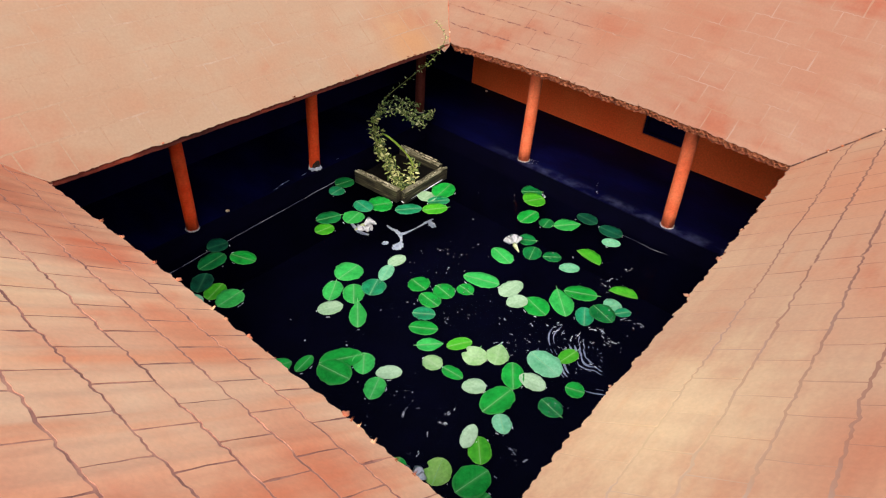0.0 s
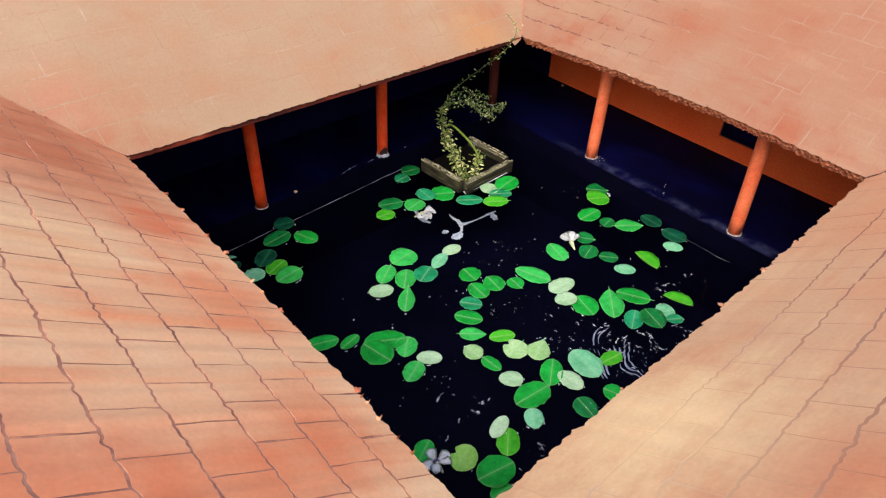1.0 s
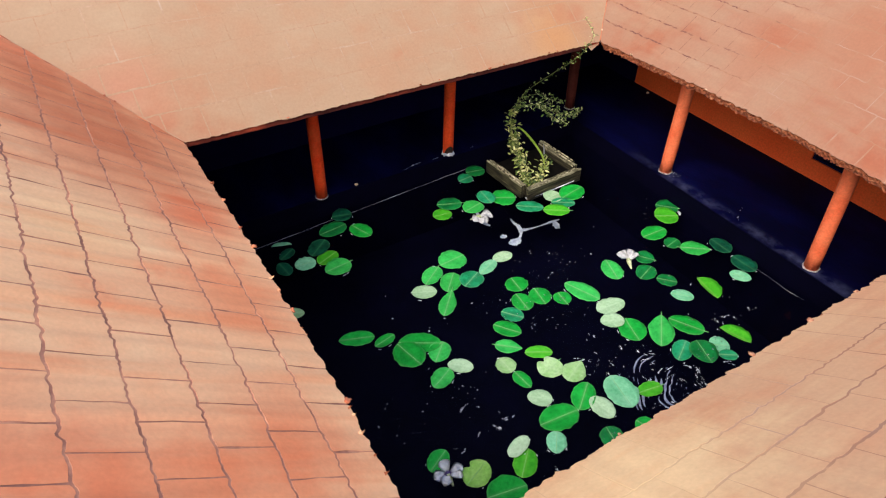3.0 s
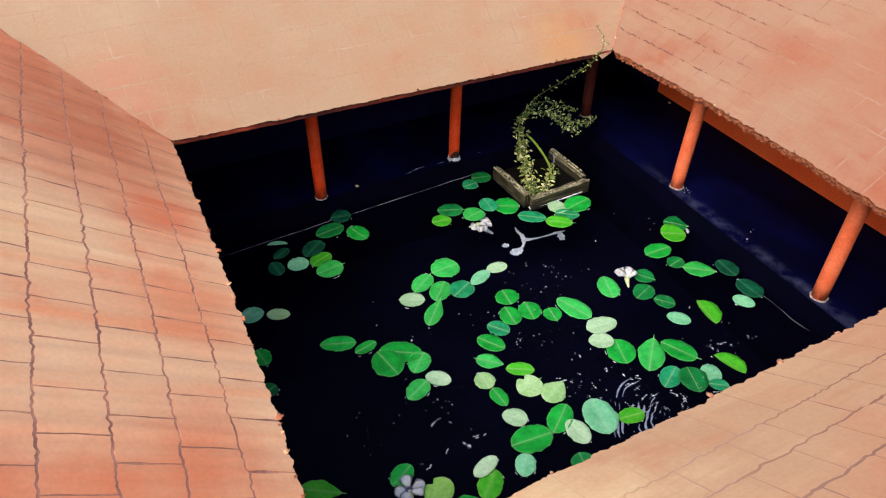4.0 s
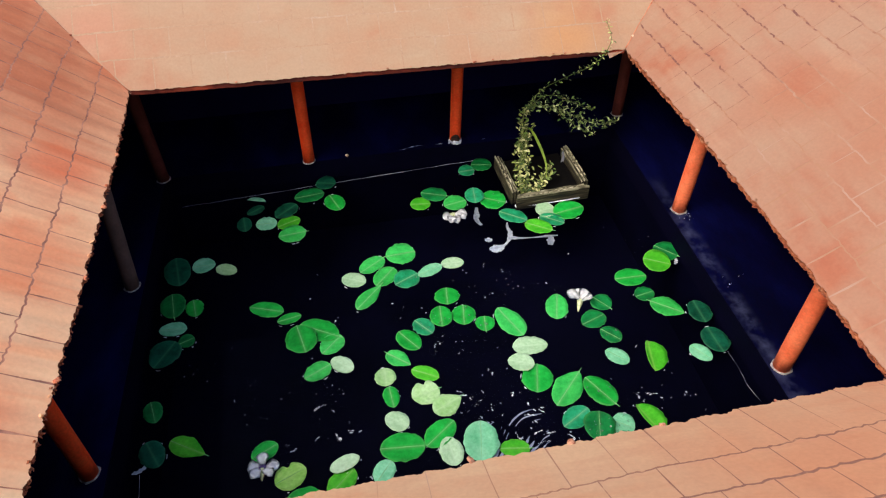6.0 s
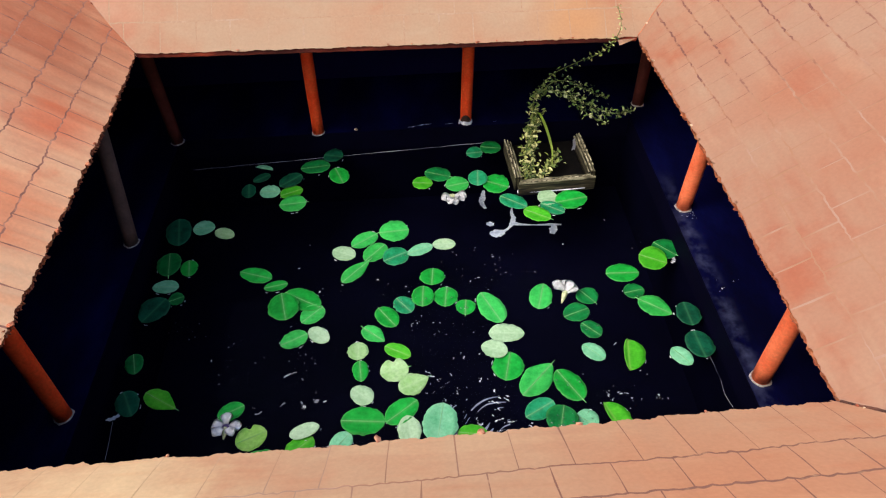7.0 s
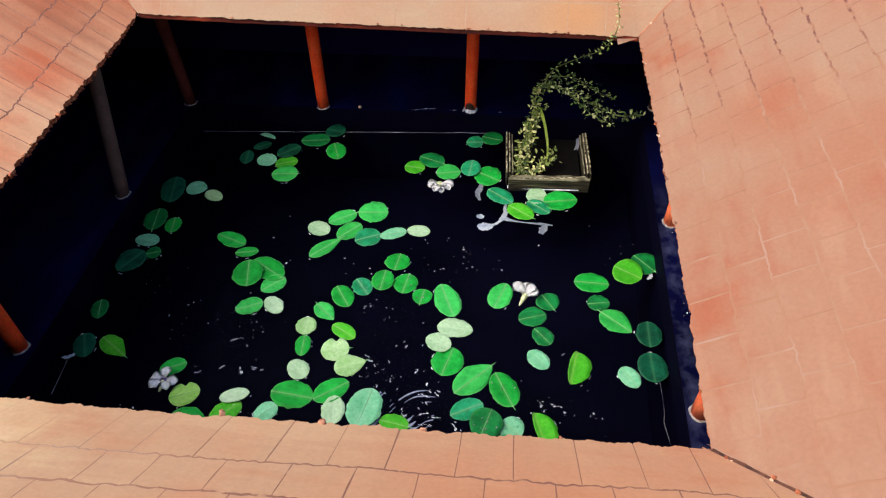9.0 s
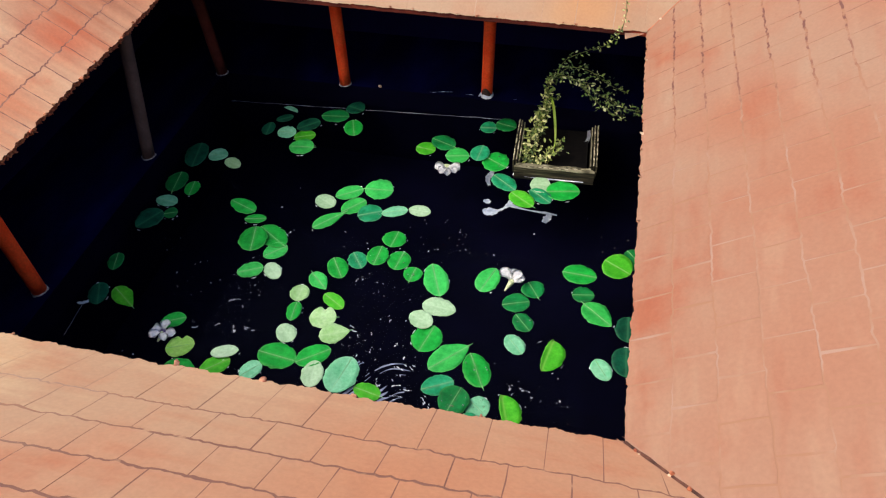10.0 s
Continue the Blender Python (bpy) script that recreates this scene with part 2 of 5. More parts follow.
M_WOOD_TOP = grained("lit_wood_top", [(0.34, (0.03, 0.028, 0.016)), (0.46, (0.15, 0.142, 0.085)), (0.62, (0.28, 0.265, 0.18)), (0.76, (0.50, 0.48, 0.37))], 70, 900, rough=0.8, bump=0.6)
M_WOOD_EDGE = grained("pale_edge_wood", [(0.42, (0.02, 0.018, 0.010)), (0.50, (0.30, 0.27, 0.17)), (0.62, (0.66, 0.62, 0.46))], 210, 900, rough=0.8, bump=0.6)
M_SOIL = grained("wet_black_soil", [(0.3, (0.002, 0.002, 0.003)), (0.7, (0.008, 0.007, 0.006))], 200, rough=0.5, spec=0.1)
M_STEM = grained("green_stem", [(0.3, (0.05, 0.075, 0.02)), (0.7, (0.13, 0.16, 0.04))], 200, rough=0.6)
M_SPRIG = grained("small_sprig_leaf", [(0.33, (0.80, 0.80, 0.80)), (0.68, (1.0, 1.0, 1.0))], 170, rough=0.55)


def by_island(m, stops):
    """A tone of its own for each loose leaf of a joined mesh."""
    nt = m.node_tree
    bsdf = nt.nodes["Principled BSDF"]
    old = bsdf.inputs["Base Color"].links[0].from_socket
    geo = nt.nodes.new("ShaderNodeNewGeometry")
    nt.links.new(mix_of(nt, 1.0, old, ramp_of(nt, geo.outputs["Random Per Island"], stops), "MULTIPLY"), bsdf.inputs["Base Color"])


by_island(M_SPRIG, [(0.0, (0.04, 0.08, 0.02)), (0.35, (0.13, 0.20, 0.04)), (0.65, (0.33, 0.38, 0.10)), (1.0, (0.66, 0.66, 0.32))])
# Darker tones put the shade by the eave into the upper stems' leaves.
M_SPRIG_SHADED = grained("small_shaded_leaf", [(0.33, (0.80, 0.80, 0.80)), (0.68, (1.0, 1.0, 1.0))], 170, rough=0.55)
by_island(M_SPRIG_SHADED, [(0.0, (0.03, 0.07, 0.02)), (0.4, (0.10, 0.17, 0.04)), (0.75, (0.28, 0.36, 0.11)), (1.0, (0.64, 0.68, 0.38))])
M_BLADE = grained("bright_blade", [(0.3, (0.22, 0.34, 0.03)), (0.7, (0.34, 0.45, 0.06))], 90, rough=0.5)
M_PETAL = grained("white_petal", [(0.3, (0.80, 0.82, 0.86)), (0.7, (0.90, 0.91, 0.92))], 120, rough=0.5)
M_LILAC = grained("lilac_petal", [(0.35, (0.80, 0.82, 0.92)), (0.6, (0.92, 0.93, 0.95))], 120, rough=0.5)


def dark_base(m, reach, colour):
    """Petals darken towards the flower's middle."""
    nt = m.node_tree
    bsdf = nt.nodes["Principled BSDF"]
    old = bsdf.inputs["Base Color"].links[0].from_socket
    co = nt.nodes.new("ShaderNodeTexCoord")
    far = nt.nodes.new("ShaderNodeVectorMath")
    far.operation = "LENGTH"
    nt.links.new(co.outputs["Object"], far.inputs[0])
    fall = nt.nodes.new("ShaderNodeMapRange")
    for i, v in ((1, reach * 0.6), (2, reach * 1.3), (3, 1.0), (4, 0.0)):
        fall.inputs[i].default_value = v
    nt.links.new(far.outputs["Value"], fall.inputs[0])
    nt.links.new(mix_of(nt, fall.outputs[0], old, colour), bsdf.inputs["Base Color"])


dark_base(M_LILAC, 0.0036, (0.03, 0.018, 0.07))
M_TUBE = grained("cream_green_tube", [(0.3, (0.42, 0.52, 0.24)), (0.7, (0.66, 0.70, 0.44))], 200, rough=0.5)
M_PURPLE = grained("purple_throat", [(0.3, (0.02, 0.012, 0.06)), (0.7, (0.10, 0.06, 0.2))], 300, rough=0.5)
M_RIB = grained("leaf_midrib", [(0.3, (0.11, 0.44, 0.12)), (0.7, (0.24, 0.55, 0.21))], 200, rough=0.5)
M_THREAD = grained("grey_thread", [(0.35, (0.10, 0.11, 0.20)), (0.65, (0.62, 0.64, 0.72))], 40)
M_SMEAR = grained("bluish_dust", [(0.35, (0.05, 0.07, 0.15)), (0.65, (0.30, 0.36, 0.52))], 300, rough=0.8, spec=0.1)
M_WISP = grained("bluish_white_wisp", [(0.35, (0.46, 0.52, 0.66)), (0.65, (0.90, 0.93, 0.98))], 160, rough=0.4)
M_SHEEN = grained("bluish_sky_reflection", [(0.35, (0.12, 0.14, 0.22)), (0.65, (0.30, 0.34, 0.48))], 120, rough=0.25)
M_FILM = grained("white_film", [(0.3, (0.55, 0.60, 0.72)), (0.7, (0.80, 0.83, 0.86))], 90, rough=0.4)


def make_water():
    """Clear water over a black bed: a mirror by its Fresnel gloss, see-through else."""
    m, nt, bsdf = nodes_of("clear_dark_water")
    geo = nt.nodes.new("ShaderNodeNewGeometry")
    clear = nt.nodes.new("ShaderNodeBsdfTransparent")
    clear.inputs["Color"].default_value = (0.80, 0.84, 0.88, 1)
    gloss = nt.nodes.new("ShaderNodeBsdfGlossy")
    gloss.inputs["Roughness"].default_value = 0.02
    bump = add(nt, "ShaderNodeBump", Strength=0.05, Distance=0.002)
    nt.links.new(noise_of(nt, geo.outputs["Position"], 70.0, 2.0), bump.inputs["Height"])
    nt.links.new(bump.outputs[0], gloss.inputs["Normal"])
    fres = add(nt, "ShaderNodeFresnel", IOR=1.33)
    nt.links.new(bump.outputs[0], fres.inputs["Normal"])
    both = nt.nodes.new("ShaderNodeMixShader")
    dull = nt.nodes.new("ShaderNodeMath")
    dull.operation = "MULTIPLY"
    dull.inputs[1].default_value = 0.05
    nt.links.new(fres.outputs[0], dull.inputs[0])
    nt.links.new(dull.outputs[0], both.inputs[0])
    nt.links.new(clear.outputs[0], both.inputs[1])
    nt.links.new(gloss.outputs[0], both.inputs[2])
    nt.links.new(both.outputs[0], nt.nodes["Material Output"].inputs["Surface"])
    nt.nodes.remove(bsdf)
    return m


M_WATER = make_water()


def droplet_material():
    m, nt, bsdf = nodes_of("water_drop")
    bsdf.inputs["Base Color"].default_value = (0.75, 0.9, 0.8, 1)
    bsdf.inputs["Roughness"].default_value = 0.05
    bsdf.inputs["Transmission Weight"].default_value = 0.85
    bsdf.inputs["IOR"].default_value = 1.33
    return m


M_DROP = droplet_material()


def leaf_material(name, dark, base, rib):
    """Waxy leaf: pale midrib along its own x axis, faint side veins, blotches."""
    m, nt, bsdf = nodes_of(name)
    co = nt.nodes.new("ShaderNodeTexCoord")
    info = nt.nodes.new("ShaderNodeObjectInfo")
    geo = nt.nodes.new("ShaderNodeNewGeometry")
    blotch = noise_of(nt, geo.outputs["Position"], 85.0, 4.0, 0.65)
    fine = noise_of(nt, co.outputs["Object"], 900.0, 3.0)
    sep = nt.nodes.new("ShaderNodeSeparateXYZ")
    nt.links.new(co.outputs["Object"], sep.inputs[0])

    def maths(op, a, b):
        k = nt.nodes.new("ShaderNodeMath")
        k.operation = op
        for s, v in zip(k.inputs, (a, b)):
            if isinstance(v, (int, float)):
                s.default_value = v
            else:
                nt.links.new(v, s)
        return k.outputs[0]

    side = maths("ABSOLUTE", sep.outputs["Y"], 0)
    slant = maths("SUBTRACT", sep.outputs["X"], maths("MULTIPLY", side, 0.7))
    vein = maths("SINE", maths("MULTIPLY", slant, 1500.0), 0)
    col = ramp_of(nt, blotch, [(0.34, dark), (0.64, base)])
    mottle = noise_of(nt, geo.outputs["Position"], 330.0, 4.0, 0.65)
    col = mix_of(nt, 1.0, col, ramp_of(nt, mottle, [(0.32, (0.84, 0.86, 0.84)), (0.68, (1.16, 1.12, 1.16))]), "MULTIPLY")
    tone = ramp_of(nt, info.outputs["Random"], [(0.0, (0.8, 0.85, 0.8)), (1.0, (1.15, 1.1, 1.15))])
    col = mix_of(nt, 1.0, col, tone, "MULTIPLY")
    # One half is tinted lighter, painting the shading of a fold along the midrib.
    half = maths("GREATER_THAN", sep.outputs["Y"], 0.0)
    col = mix_of(nt, 1.0, col, ramp_of(nt, half, [(0.0, (0.93, 0.94, 0.93)), (1.0, (1.06, 1.05, 1.06))]), "MULTIPLY")
    col = mix_of(nt, maths("MULTIPLY", maths("MAXIMUM", maths("SUBTRACT", vein, 0.75), 0), 0.08), col, rib)
    ribfac = ramp_of(nt, maths("MULTIPLY", side, 100.0), [(0.03, (0.36, 0.36, 0.36)), (0.14, (0.08, 0.08, 0.08)), (0.34, (0, 0, 0))])
    col = mix_of(nt, ribfac, col, rib)
    centred = nt.nodes.new("ShaderNodeVectorMath")
    centred.operation = "MULTIPLY_ADD"
    nt.links.new(co.outputs["Generated"], centred.inputs[0])
    centred.inputs[1].default_value, centred.inputs[2].default_value = (2.0, 2.0, 0.0), (-1.0, -1.0, 0.0)
    out = nt.nodes.new("ShaderNodeVectorMath")
    out.operation = "LENGTH"
    nt.links.new(centred.outputs[0], out.inputs[0])
    margin = ramp_of(nt, out.outputs["Value"], [(0.86, (0, 0, 0)), (0.97, (0.20, 0.20, 0.20))])
    col = mix_of(nt, margin, col, rib)
    nt.links.new(col, bsdf.inputs["Base Color"])
    bsdf.inputs["Roughness"].default_value = 0.5
    bsdf.inputs["Specular IOR Level"].default_value = 0.12
    bump_of(nt, bsdf, fine, 0.2, 0.0003)
    return m


LEAF = {
    "green": leaf_material("leaf_green", (0.003, 0.235, 0.024), (0.010, 0.370, 0.043), (0.189, 0.430, 0.172)),
    "bright": leaf_material("leaf_lime", (0.03, 0.318, 0.012), (0.07, 0.430, 0.022), (0.258, 0.499, 0.103)),
    "light": leaf_material("leaf_fresh_green", (0.017, 0.32, 0.052), (0.040, 0.45, 0.078), (0.215, 0.464, 0.206)),
    "teal": leaf_material("leaf_sea_green", (0.003, 0.172, 0.060), (0.017, 0.310, 0.129), (0.215, 0.430, 0.275)),
    "tealpale": leaf_material("leaf_grey_green_underside", (0.11, 0.43, 0.22), (0.20, 0.53, 0.31), (0.31, 0.59, 0.41)),
    "pale": leaf_material("leaf_pale_underside", (0.30, 0.50, 0.29), (0.39, 0.58, 0.37), (0.42, 0.60, 0.40)),
    "paleyellow": leaf_material("leaf_yellowing_underside", (0.22, 0.45, 0.15), (0.33, 0.53, 0.26), (0.38, 0.56, 0.31)),
    "yellow": leaf_material("leaf_yellow_green", (0.15, 0.40, 0.05), (0.23, 0.46, 0.10), (0.32, 0.52, 0.16)),
    "deep": leaf_material("leaf_deep_green", (0.002, 0.103, 0.022), (0.005, 0.189, 0.039), (0.103, 0.310, 0.112)),
    # For leaves beneath the eaves: the shade there is in this colour.
    "dark": leaf_material("leaf_shaded_green", (0.002, 0.039, 0.021), (0.004, 0.086, 0.043), (0.052, 0.224, 0.103)),
}
LEAF_WORDS = {"green": "mid-green", "bright": "lime-green", "light": "fresh light-green", "teal": "sea-green", "tealpale": "grey-green pale-backed",
              "pale": "whitish-green upturned", "paleyellow": "yellowing pale upturned", "yellow": "yellow-green", "deep": "deep-green", "dark": "dark eave-shaded"}


# ---- building helpers ----
def mesh_of(name, bm, material, smooth=False):
    me = bpy.data.meshes.new(name)
    bm.to_mesh(me)
    bm.free()
    me.materials.append(material)
    if smooth:
        for p in me.polygons:
            p.use_smooth = True
    return me


def part(name, bm, material, parent, label="", smooth=False):
    ob = new(name, mesh_of(name, bm, material, smooth))
    ob.parent = parent
    if label:
        ob["label"] = label
    return ob


def thing(name, bm, material, label, category, group="", kind="", smooth=False):
    return tagged(new(name, mesh_of(name, bm, material, smooth)), label, category, group, kind)


def box(bm, lo, hi):
    vs = [bm.verts.new((x, y, z)) for z in (lo[2], hi[2]) for y in (lo[1], hi[1]) for x in (lo[0], hi[0])]
    for f in ((0, 2, 3, 1), (4, 5, 7, 6), (0, 1, 5, 4), (2, 6, 7, 3), (0, 4, 6, 2), (1, 3, 7, 5)):
        bm.faces.new([vs[i] for i in f])
    return vs


def tube(bm, path, radii, sides=8, cap=True):
    """A tapered tube along a path."""
    rings = []
    for i, p in enumerate(path):
        p = Vector(p)
        d = (Vector(path[min(i + 1, len(path) - 1)]) - Vector(path[max(i - 1, 0)])).normalized()
        a = d.cross(Vector((0.3, 0.8, 0.5))).normalized()
        b = d.cross(a)
        r = radii[i] if isinstance(radii, (list, tuple)) else radii
        rings.append([bm.verts.new(p + r * (math.cos(t) * a + math.sin(t) * b)) for t in [k * math.tau / sides for k in range(sides)]])
    for r0, r1 in zip(rings, rings[1:]):
        for k in range(sides):
            bm.faces.new((r0[k], r0[(k + 1) % sides], r1[(k + 1) % sides], r1[k]))
    if cap:
        bm.faces.new(rings[0][::-1])
        bm.faces.new(rings[-1])


def wob(a, b, seed):
    return noise.noise(Vector((a, b, seed)))


# ---- setting ----
X0, X1, Y0, Y1 = 0.008, 0.504, 0.022, 0.450   # the opening between the eaves
EAVE, SLOPE, REACH = 0.181, 0.76, 0.245
FL, FR = Vector((0.004, 0.443, 0.188)), Vector((0.503, 0.456, 0.173))
NR, NL = Vector((0.504, 0.030, 0.175)), Vector((0.011, 0.014, 0.186))
FLOOR, BED = 0.027, -0.085

bm = bmesh.new()
box(bm, (-40, -40, BED - 0.04), (40, 40, BED - 0.005))
thing("ground", bm, M_GROUND, "pale packed earth under and round the model house", "ground", kind="structure")

PX0, PX1, PY0, PY1 = -0.021, 0.541, -0.03, 0.524   # the pond basin
WX0, WX1, WY0, WY1 = -0.17, 0.70, -0.15, 0.65      # inner faces of the walls

bm = bmesh.new()
gx, gy = 60, 56
grid = [[bm.verts.new((PX0 - 0.01 + (PX1 - PX0 + 0.02) * i / gx, PY0 - 0.01 + (PY1 - PY0 + 0.02) * j / gy, 0)) for i in range(gx + 1)] for j in range(gy + 1)]
for j in range(gy):
    for i in range(gx):
        bm.faces.new((grid[j][i], grid[j][i + 1], grid[j + 1][i + 1], grid[j + 1][i]))
for v in bm.verts:
    for cx, cy in ((0.255, 0.075), (0.33, 0.10), (0.15, 0.16)):
        r = math.hypot(v.co.x - cx, v.co.y - cy)
        v.co.z += 0.0006 * math.cos(r * 420) * math.exp(-r / 0.035)
thing("water", bm, M_WATER, "still black water of the courtyard pond with faint ripples", "water", kind="structure", smooth=True)

bm = bmesh.new()
box(bm, (WX0, WY0, BED - 0.003), (PX0, WY1, FLOOR))
box(bm, (PX1, WY0, BED - 0.003), (WX1, WY1, FLOOR))
box(bm, (PX0, WY0, BED - 0.003), (PX1, PY0, FLOOR))
box(bm, (PX0, PY1, BED - 0.003), (PX1, WY1, FLOOR))
thing("floor", bm, M_FLOOR, "black-blue dusty gallery floor round the sunken pond", "floor", kind="structure")


# Thin black lining sheets, added to darken basin sides that catch light.
for lo, hi in (((PX0, PY0), (PX0 + 0.0012, PY1)), ((PX1 - 0.0012, PY0), (PX1, PY1)), ((PX0 + 0.0012, PY0), (PX1 - 0.0012, PY0 + 0.0012)), ((PX0 + 0.0012, PY1 - 0.0012), (PX1 - 0.0012, PY1))):
    bm = bmesh.new()
    box(bm, (*lo, BED - 0.003), (*hi, FLOOR - 0.0006))
    thing("pond_lining", bm, M_BED, "black lining that darkens one inner side of the pond", "pond lining", kind="structure")


bm = bmesh.new()
box(bm, (PX0 + 0.0012, PY0 + 0.0012, BED - 0.003), (PX1 - 0.0012, PY1 - 0.0012, BED))
thing("pond_bed", bm, M_BED, "black lining on the bed of the pond", "pond lining", kind="structure")


def under_roof(d):
    return EAVE + SLOPE * d - 0.011


bm = bmesh.new()
wt = 0.012
WIN = (0.196, 0.256, 0.052, 0.092)
top = under_roof(WX1 - X1)
box(bm, (WX1, WY0, BED - 0.003), (WX1 + wt, WIN[0], top))
box(bm, (WX1, WIN[1], BED - 0.003), (WX1 + wt, 0.565, top))
box(bm, (WX1, WIN[0], BED - 0.003), (WX1 + wt, WIN[1], WIN[2]))
box(bm, (WX1, WIN[0], WIN[3]), (WX1 + wt, WIN[1], top))
right_wall = thing("wall_east", bm, M_ORANGE, "orange painted inner wall with a small dark window", "wall", kind="structure")
# Flat dark panel behind the opening paints in the unlit room.
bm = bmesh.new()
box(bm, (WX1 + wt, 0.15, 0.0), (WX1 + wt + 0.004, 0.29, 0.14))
part("window_shade_panel", bm, M_DARK_WALL, right_wall, "dark panel standing in for the unlit room behind the window")
bm = bmesh.new()
f = 0.003
for lo, hi in (((WIN[0], WIN[2]), (WIN[0] + f, WIN[3])), ((WIN[1] - f, WIN[2]), (WIN[1], WIN[3])),
               ((WIN[0] + f, WIN[2]), (WIN[1] - f, WIN[2] + f)), ((WIN[0] + f, WIN[3] - f), (WIN[1] - f, WIN[3]))):
    box(bm, (WX1 + 0.003, *lo), (WX1 + 0.008, *hi))
part("window_frame", bm, M_DARK_WALL, right_wall, "black window frame")

# Solid dark slab, coloured as the shade inside a doorway.
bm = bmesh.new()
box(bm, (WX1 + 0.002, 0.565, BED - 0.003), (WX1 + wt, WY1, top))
thing("doorway", bm, M_DARK_WALL, "dark panel standing in for the unlit doorway at the end of the orange wall", "doorway", kind="structure")
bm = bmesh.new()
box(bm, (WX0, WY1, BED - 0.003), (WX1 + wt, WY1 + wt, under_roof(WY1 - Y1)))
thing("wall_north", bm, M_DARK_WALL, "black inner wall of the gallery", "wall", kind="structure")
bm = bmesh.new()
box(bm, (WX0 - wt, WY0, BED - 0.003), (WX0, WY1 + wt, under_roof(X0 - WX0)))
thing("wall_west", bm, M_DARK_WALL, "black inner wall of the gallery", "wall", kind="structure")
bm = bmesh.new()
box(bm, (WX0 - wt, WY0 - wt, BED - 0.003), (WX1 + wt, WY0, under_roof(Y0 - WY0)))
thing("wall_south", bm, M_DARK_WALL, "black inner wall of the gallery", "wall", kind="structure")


# ---- roofs ----
class Roof:
    """A slope from one eave outwards. u runs along the eave, d outwards in plan."""

    def __init__(self, name, label, start, end, along, out, seed, tile, joint, row=0.0214, wavy=0.0, ripple=0.0, scallop=0.001,
                 gap=0.0008, side_gap=0.0006, hips=(0.001, 0.001), layers=1, thick=0.0008, bow=(0.0, 0.0), bed=-0.0004, cut=0.3, under=None, widen=0.0, fade=(1.0, 1.0, 1.0, 1.0), step=0.034, phase=0.0, first=0.0022):
        self.start, self.end, self.along, self.out, self.length = start, end, Vector(along), Vector(out), (end - start).length
        self.step, self.phase, self.first = step, phase, first
        self.fade = fade
        self.thick, self.bow, self.bed, self.cut, self.under, self.widen = thick, bow, bed, cut, under, widen
        self.up = (Vector((0, 0, 1)) - SLOPE * self.out).normalized()
        self.seed, self.wavy, self.ripple, self.scallop, self.gap, self.side_gap, self.hips, self.row = seed, wavy, ripple, scallop, gap, side_gap, hips, row
        self.thing = tagged(new(name), label, "roof", kind="structure")
        self.board(joint, layers)
        self.tiles(tile, joint)

    def point(self, u, d, h=0.0):
        lift = self.ripple * (wob(u * 75, d * 6, self.seed) + 0.35 * wob(u * 150, d * 9, self.seed + 3)) + 0.0016 * wob(u * 7, d * 7, self.seed + 5)
        t = min(max(u / self.length, 0.0), 1.0)
        foot = self.start.lerp(self.end, t) + self.along * (min(u, 0.0) + max(u - self.length, 0.0))
        arch = 4 * t * (1 - t) * max(0.0, 1 - d / 0.1)
        return foot + self.out * (d + arch * self.bow[0]) + Vector((0, 0, SLOPE * d + arch * self.bow[1])) + self.up * (lift + h)

    def edge(self, u):
        s = self.scallop
        return s * (1.1 * abs(wob(u * 52, 0.3, self.seed + 7)) + 0.8 * wob(u * 190, 1.7, self.seed + 8) + 0.45 * wob(u * 520, 4.1, self.seed + 9))

    def line(self, i, u):
        if i == 0:
            return self.edge(u)
        return i * self.row + self.first + self.wavy * (wob(u * 120, i * 3.1, self.seed) + 1.1 * wob(u * 300, i * 5.3, self.seed + 2)) + 0.0011 * wob(u * 14, i, self.seed + 1)

    def clamp(self, u, d, hip=True):
        a, b = self.hips if hip else (0.0, 0.0)
        wa = a * (1 + 0.8 * wob(d * 160, 2.2, self.seed + 11))
        wb = b * (1 + 0.8 * wob(d * 160, 6.2, self.seed + 12))
        return min(max(u, -d + wa), self.length + d - wb)

    def sheet(self, bm, h, d_in, n, rows, frayed=False):
        lines = []
        for d in rows:
            line = []
            for k in range(n + 1):
                u = -d + (self.length + 2 * d) * k / n
                fray = (0.0003 if self.under else 0.0022) * wob(u * 230, h * 900, self.seed + 40) if frayed else 0.0
                dd = self.edge(u) * (0.3 if frayed and self.under else 1.0) + d_in + fray if d == rows[0] else d
                line.append(bm.verts.new(self.point(u, dd, h)))
            lines.append(line)
        for a, b in zip(lines, lines[1:]):
            for k in range(n):
                bm.faces.new((a[k], a[k + 1], b[k + 1], b[k]))
        return lines

    def board(self, joint, layers):
        n = 660 if self.ripple else 220
        m = 72 if self.ripple else 24
        rows = [0.0] + [0.006 + i * (REACH - 0.006) / m for i in range(m + 1)]
        bm = bmesh.new()
        a = self.sheet(bm, self.bed, 0.0003, n, rows)
        b = self.sheet(bm, -0.0010, 0.0006, n, rows)
        for k in range(n):
            bm.faces.new((a[0][k], b[0][k], b[0][k + 1], a[0][k + 1]))
        top_edge = [v.co.copy() for v in b[0]]
        part("top_liner", bm, joint, self.thing, "painted card sheet under the tiles")
        depth = 0.0042 * layers if layers else 0.0036
        bm = bmesh.new()
        a = self.sheet(bm, -depth - 0.0009, -self.cut * depth, n, rows, True)
        b = self.sheet(bm, -depth - 0.0018, -self.cut * depth, n, rows, True)
        for k in range(n):
            bm.faces.new((a[0][k], b[0][k], b[0][k + 1], a[0][k + 1]))
        if self.under:
            front = bmesh.new()
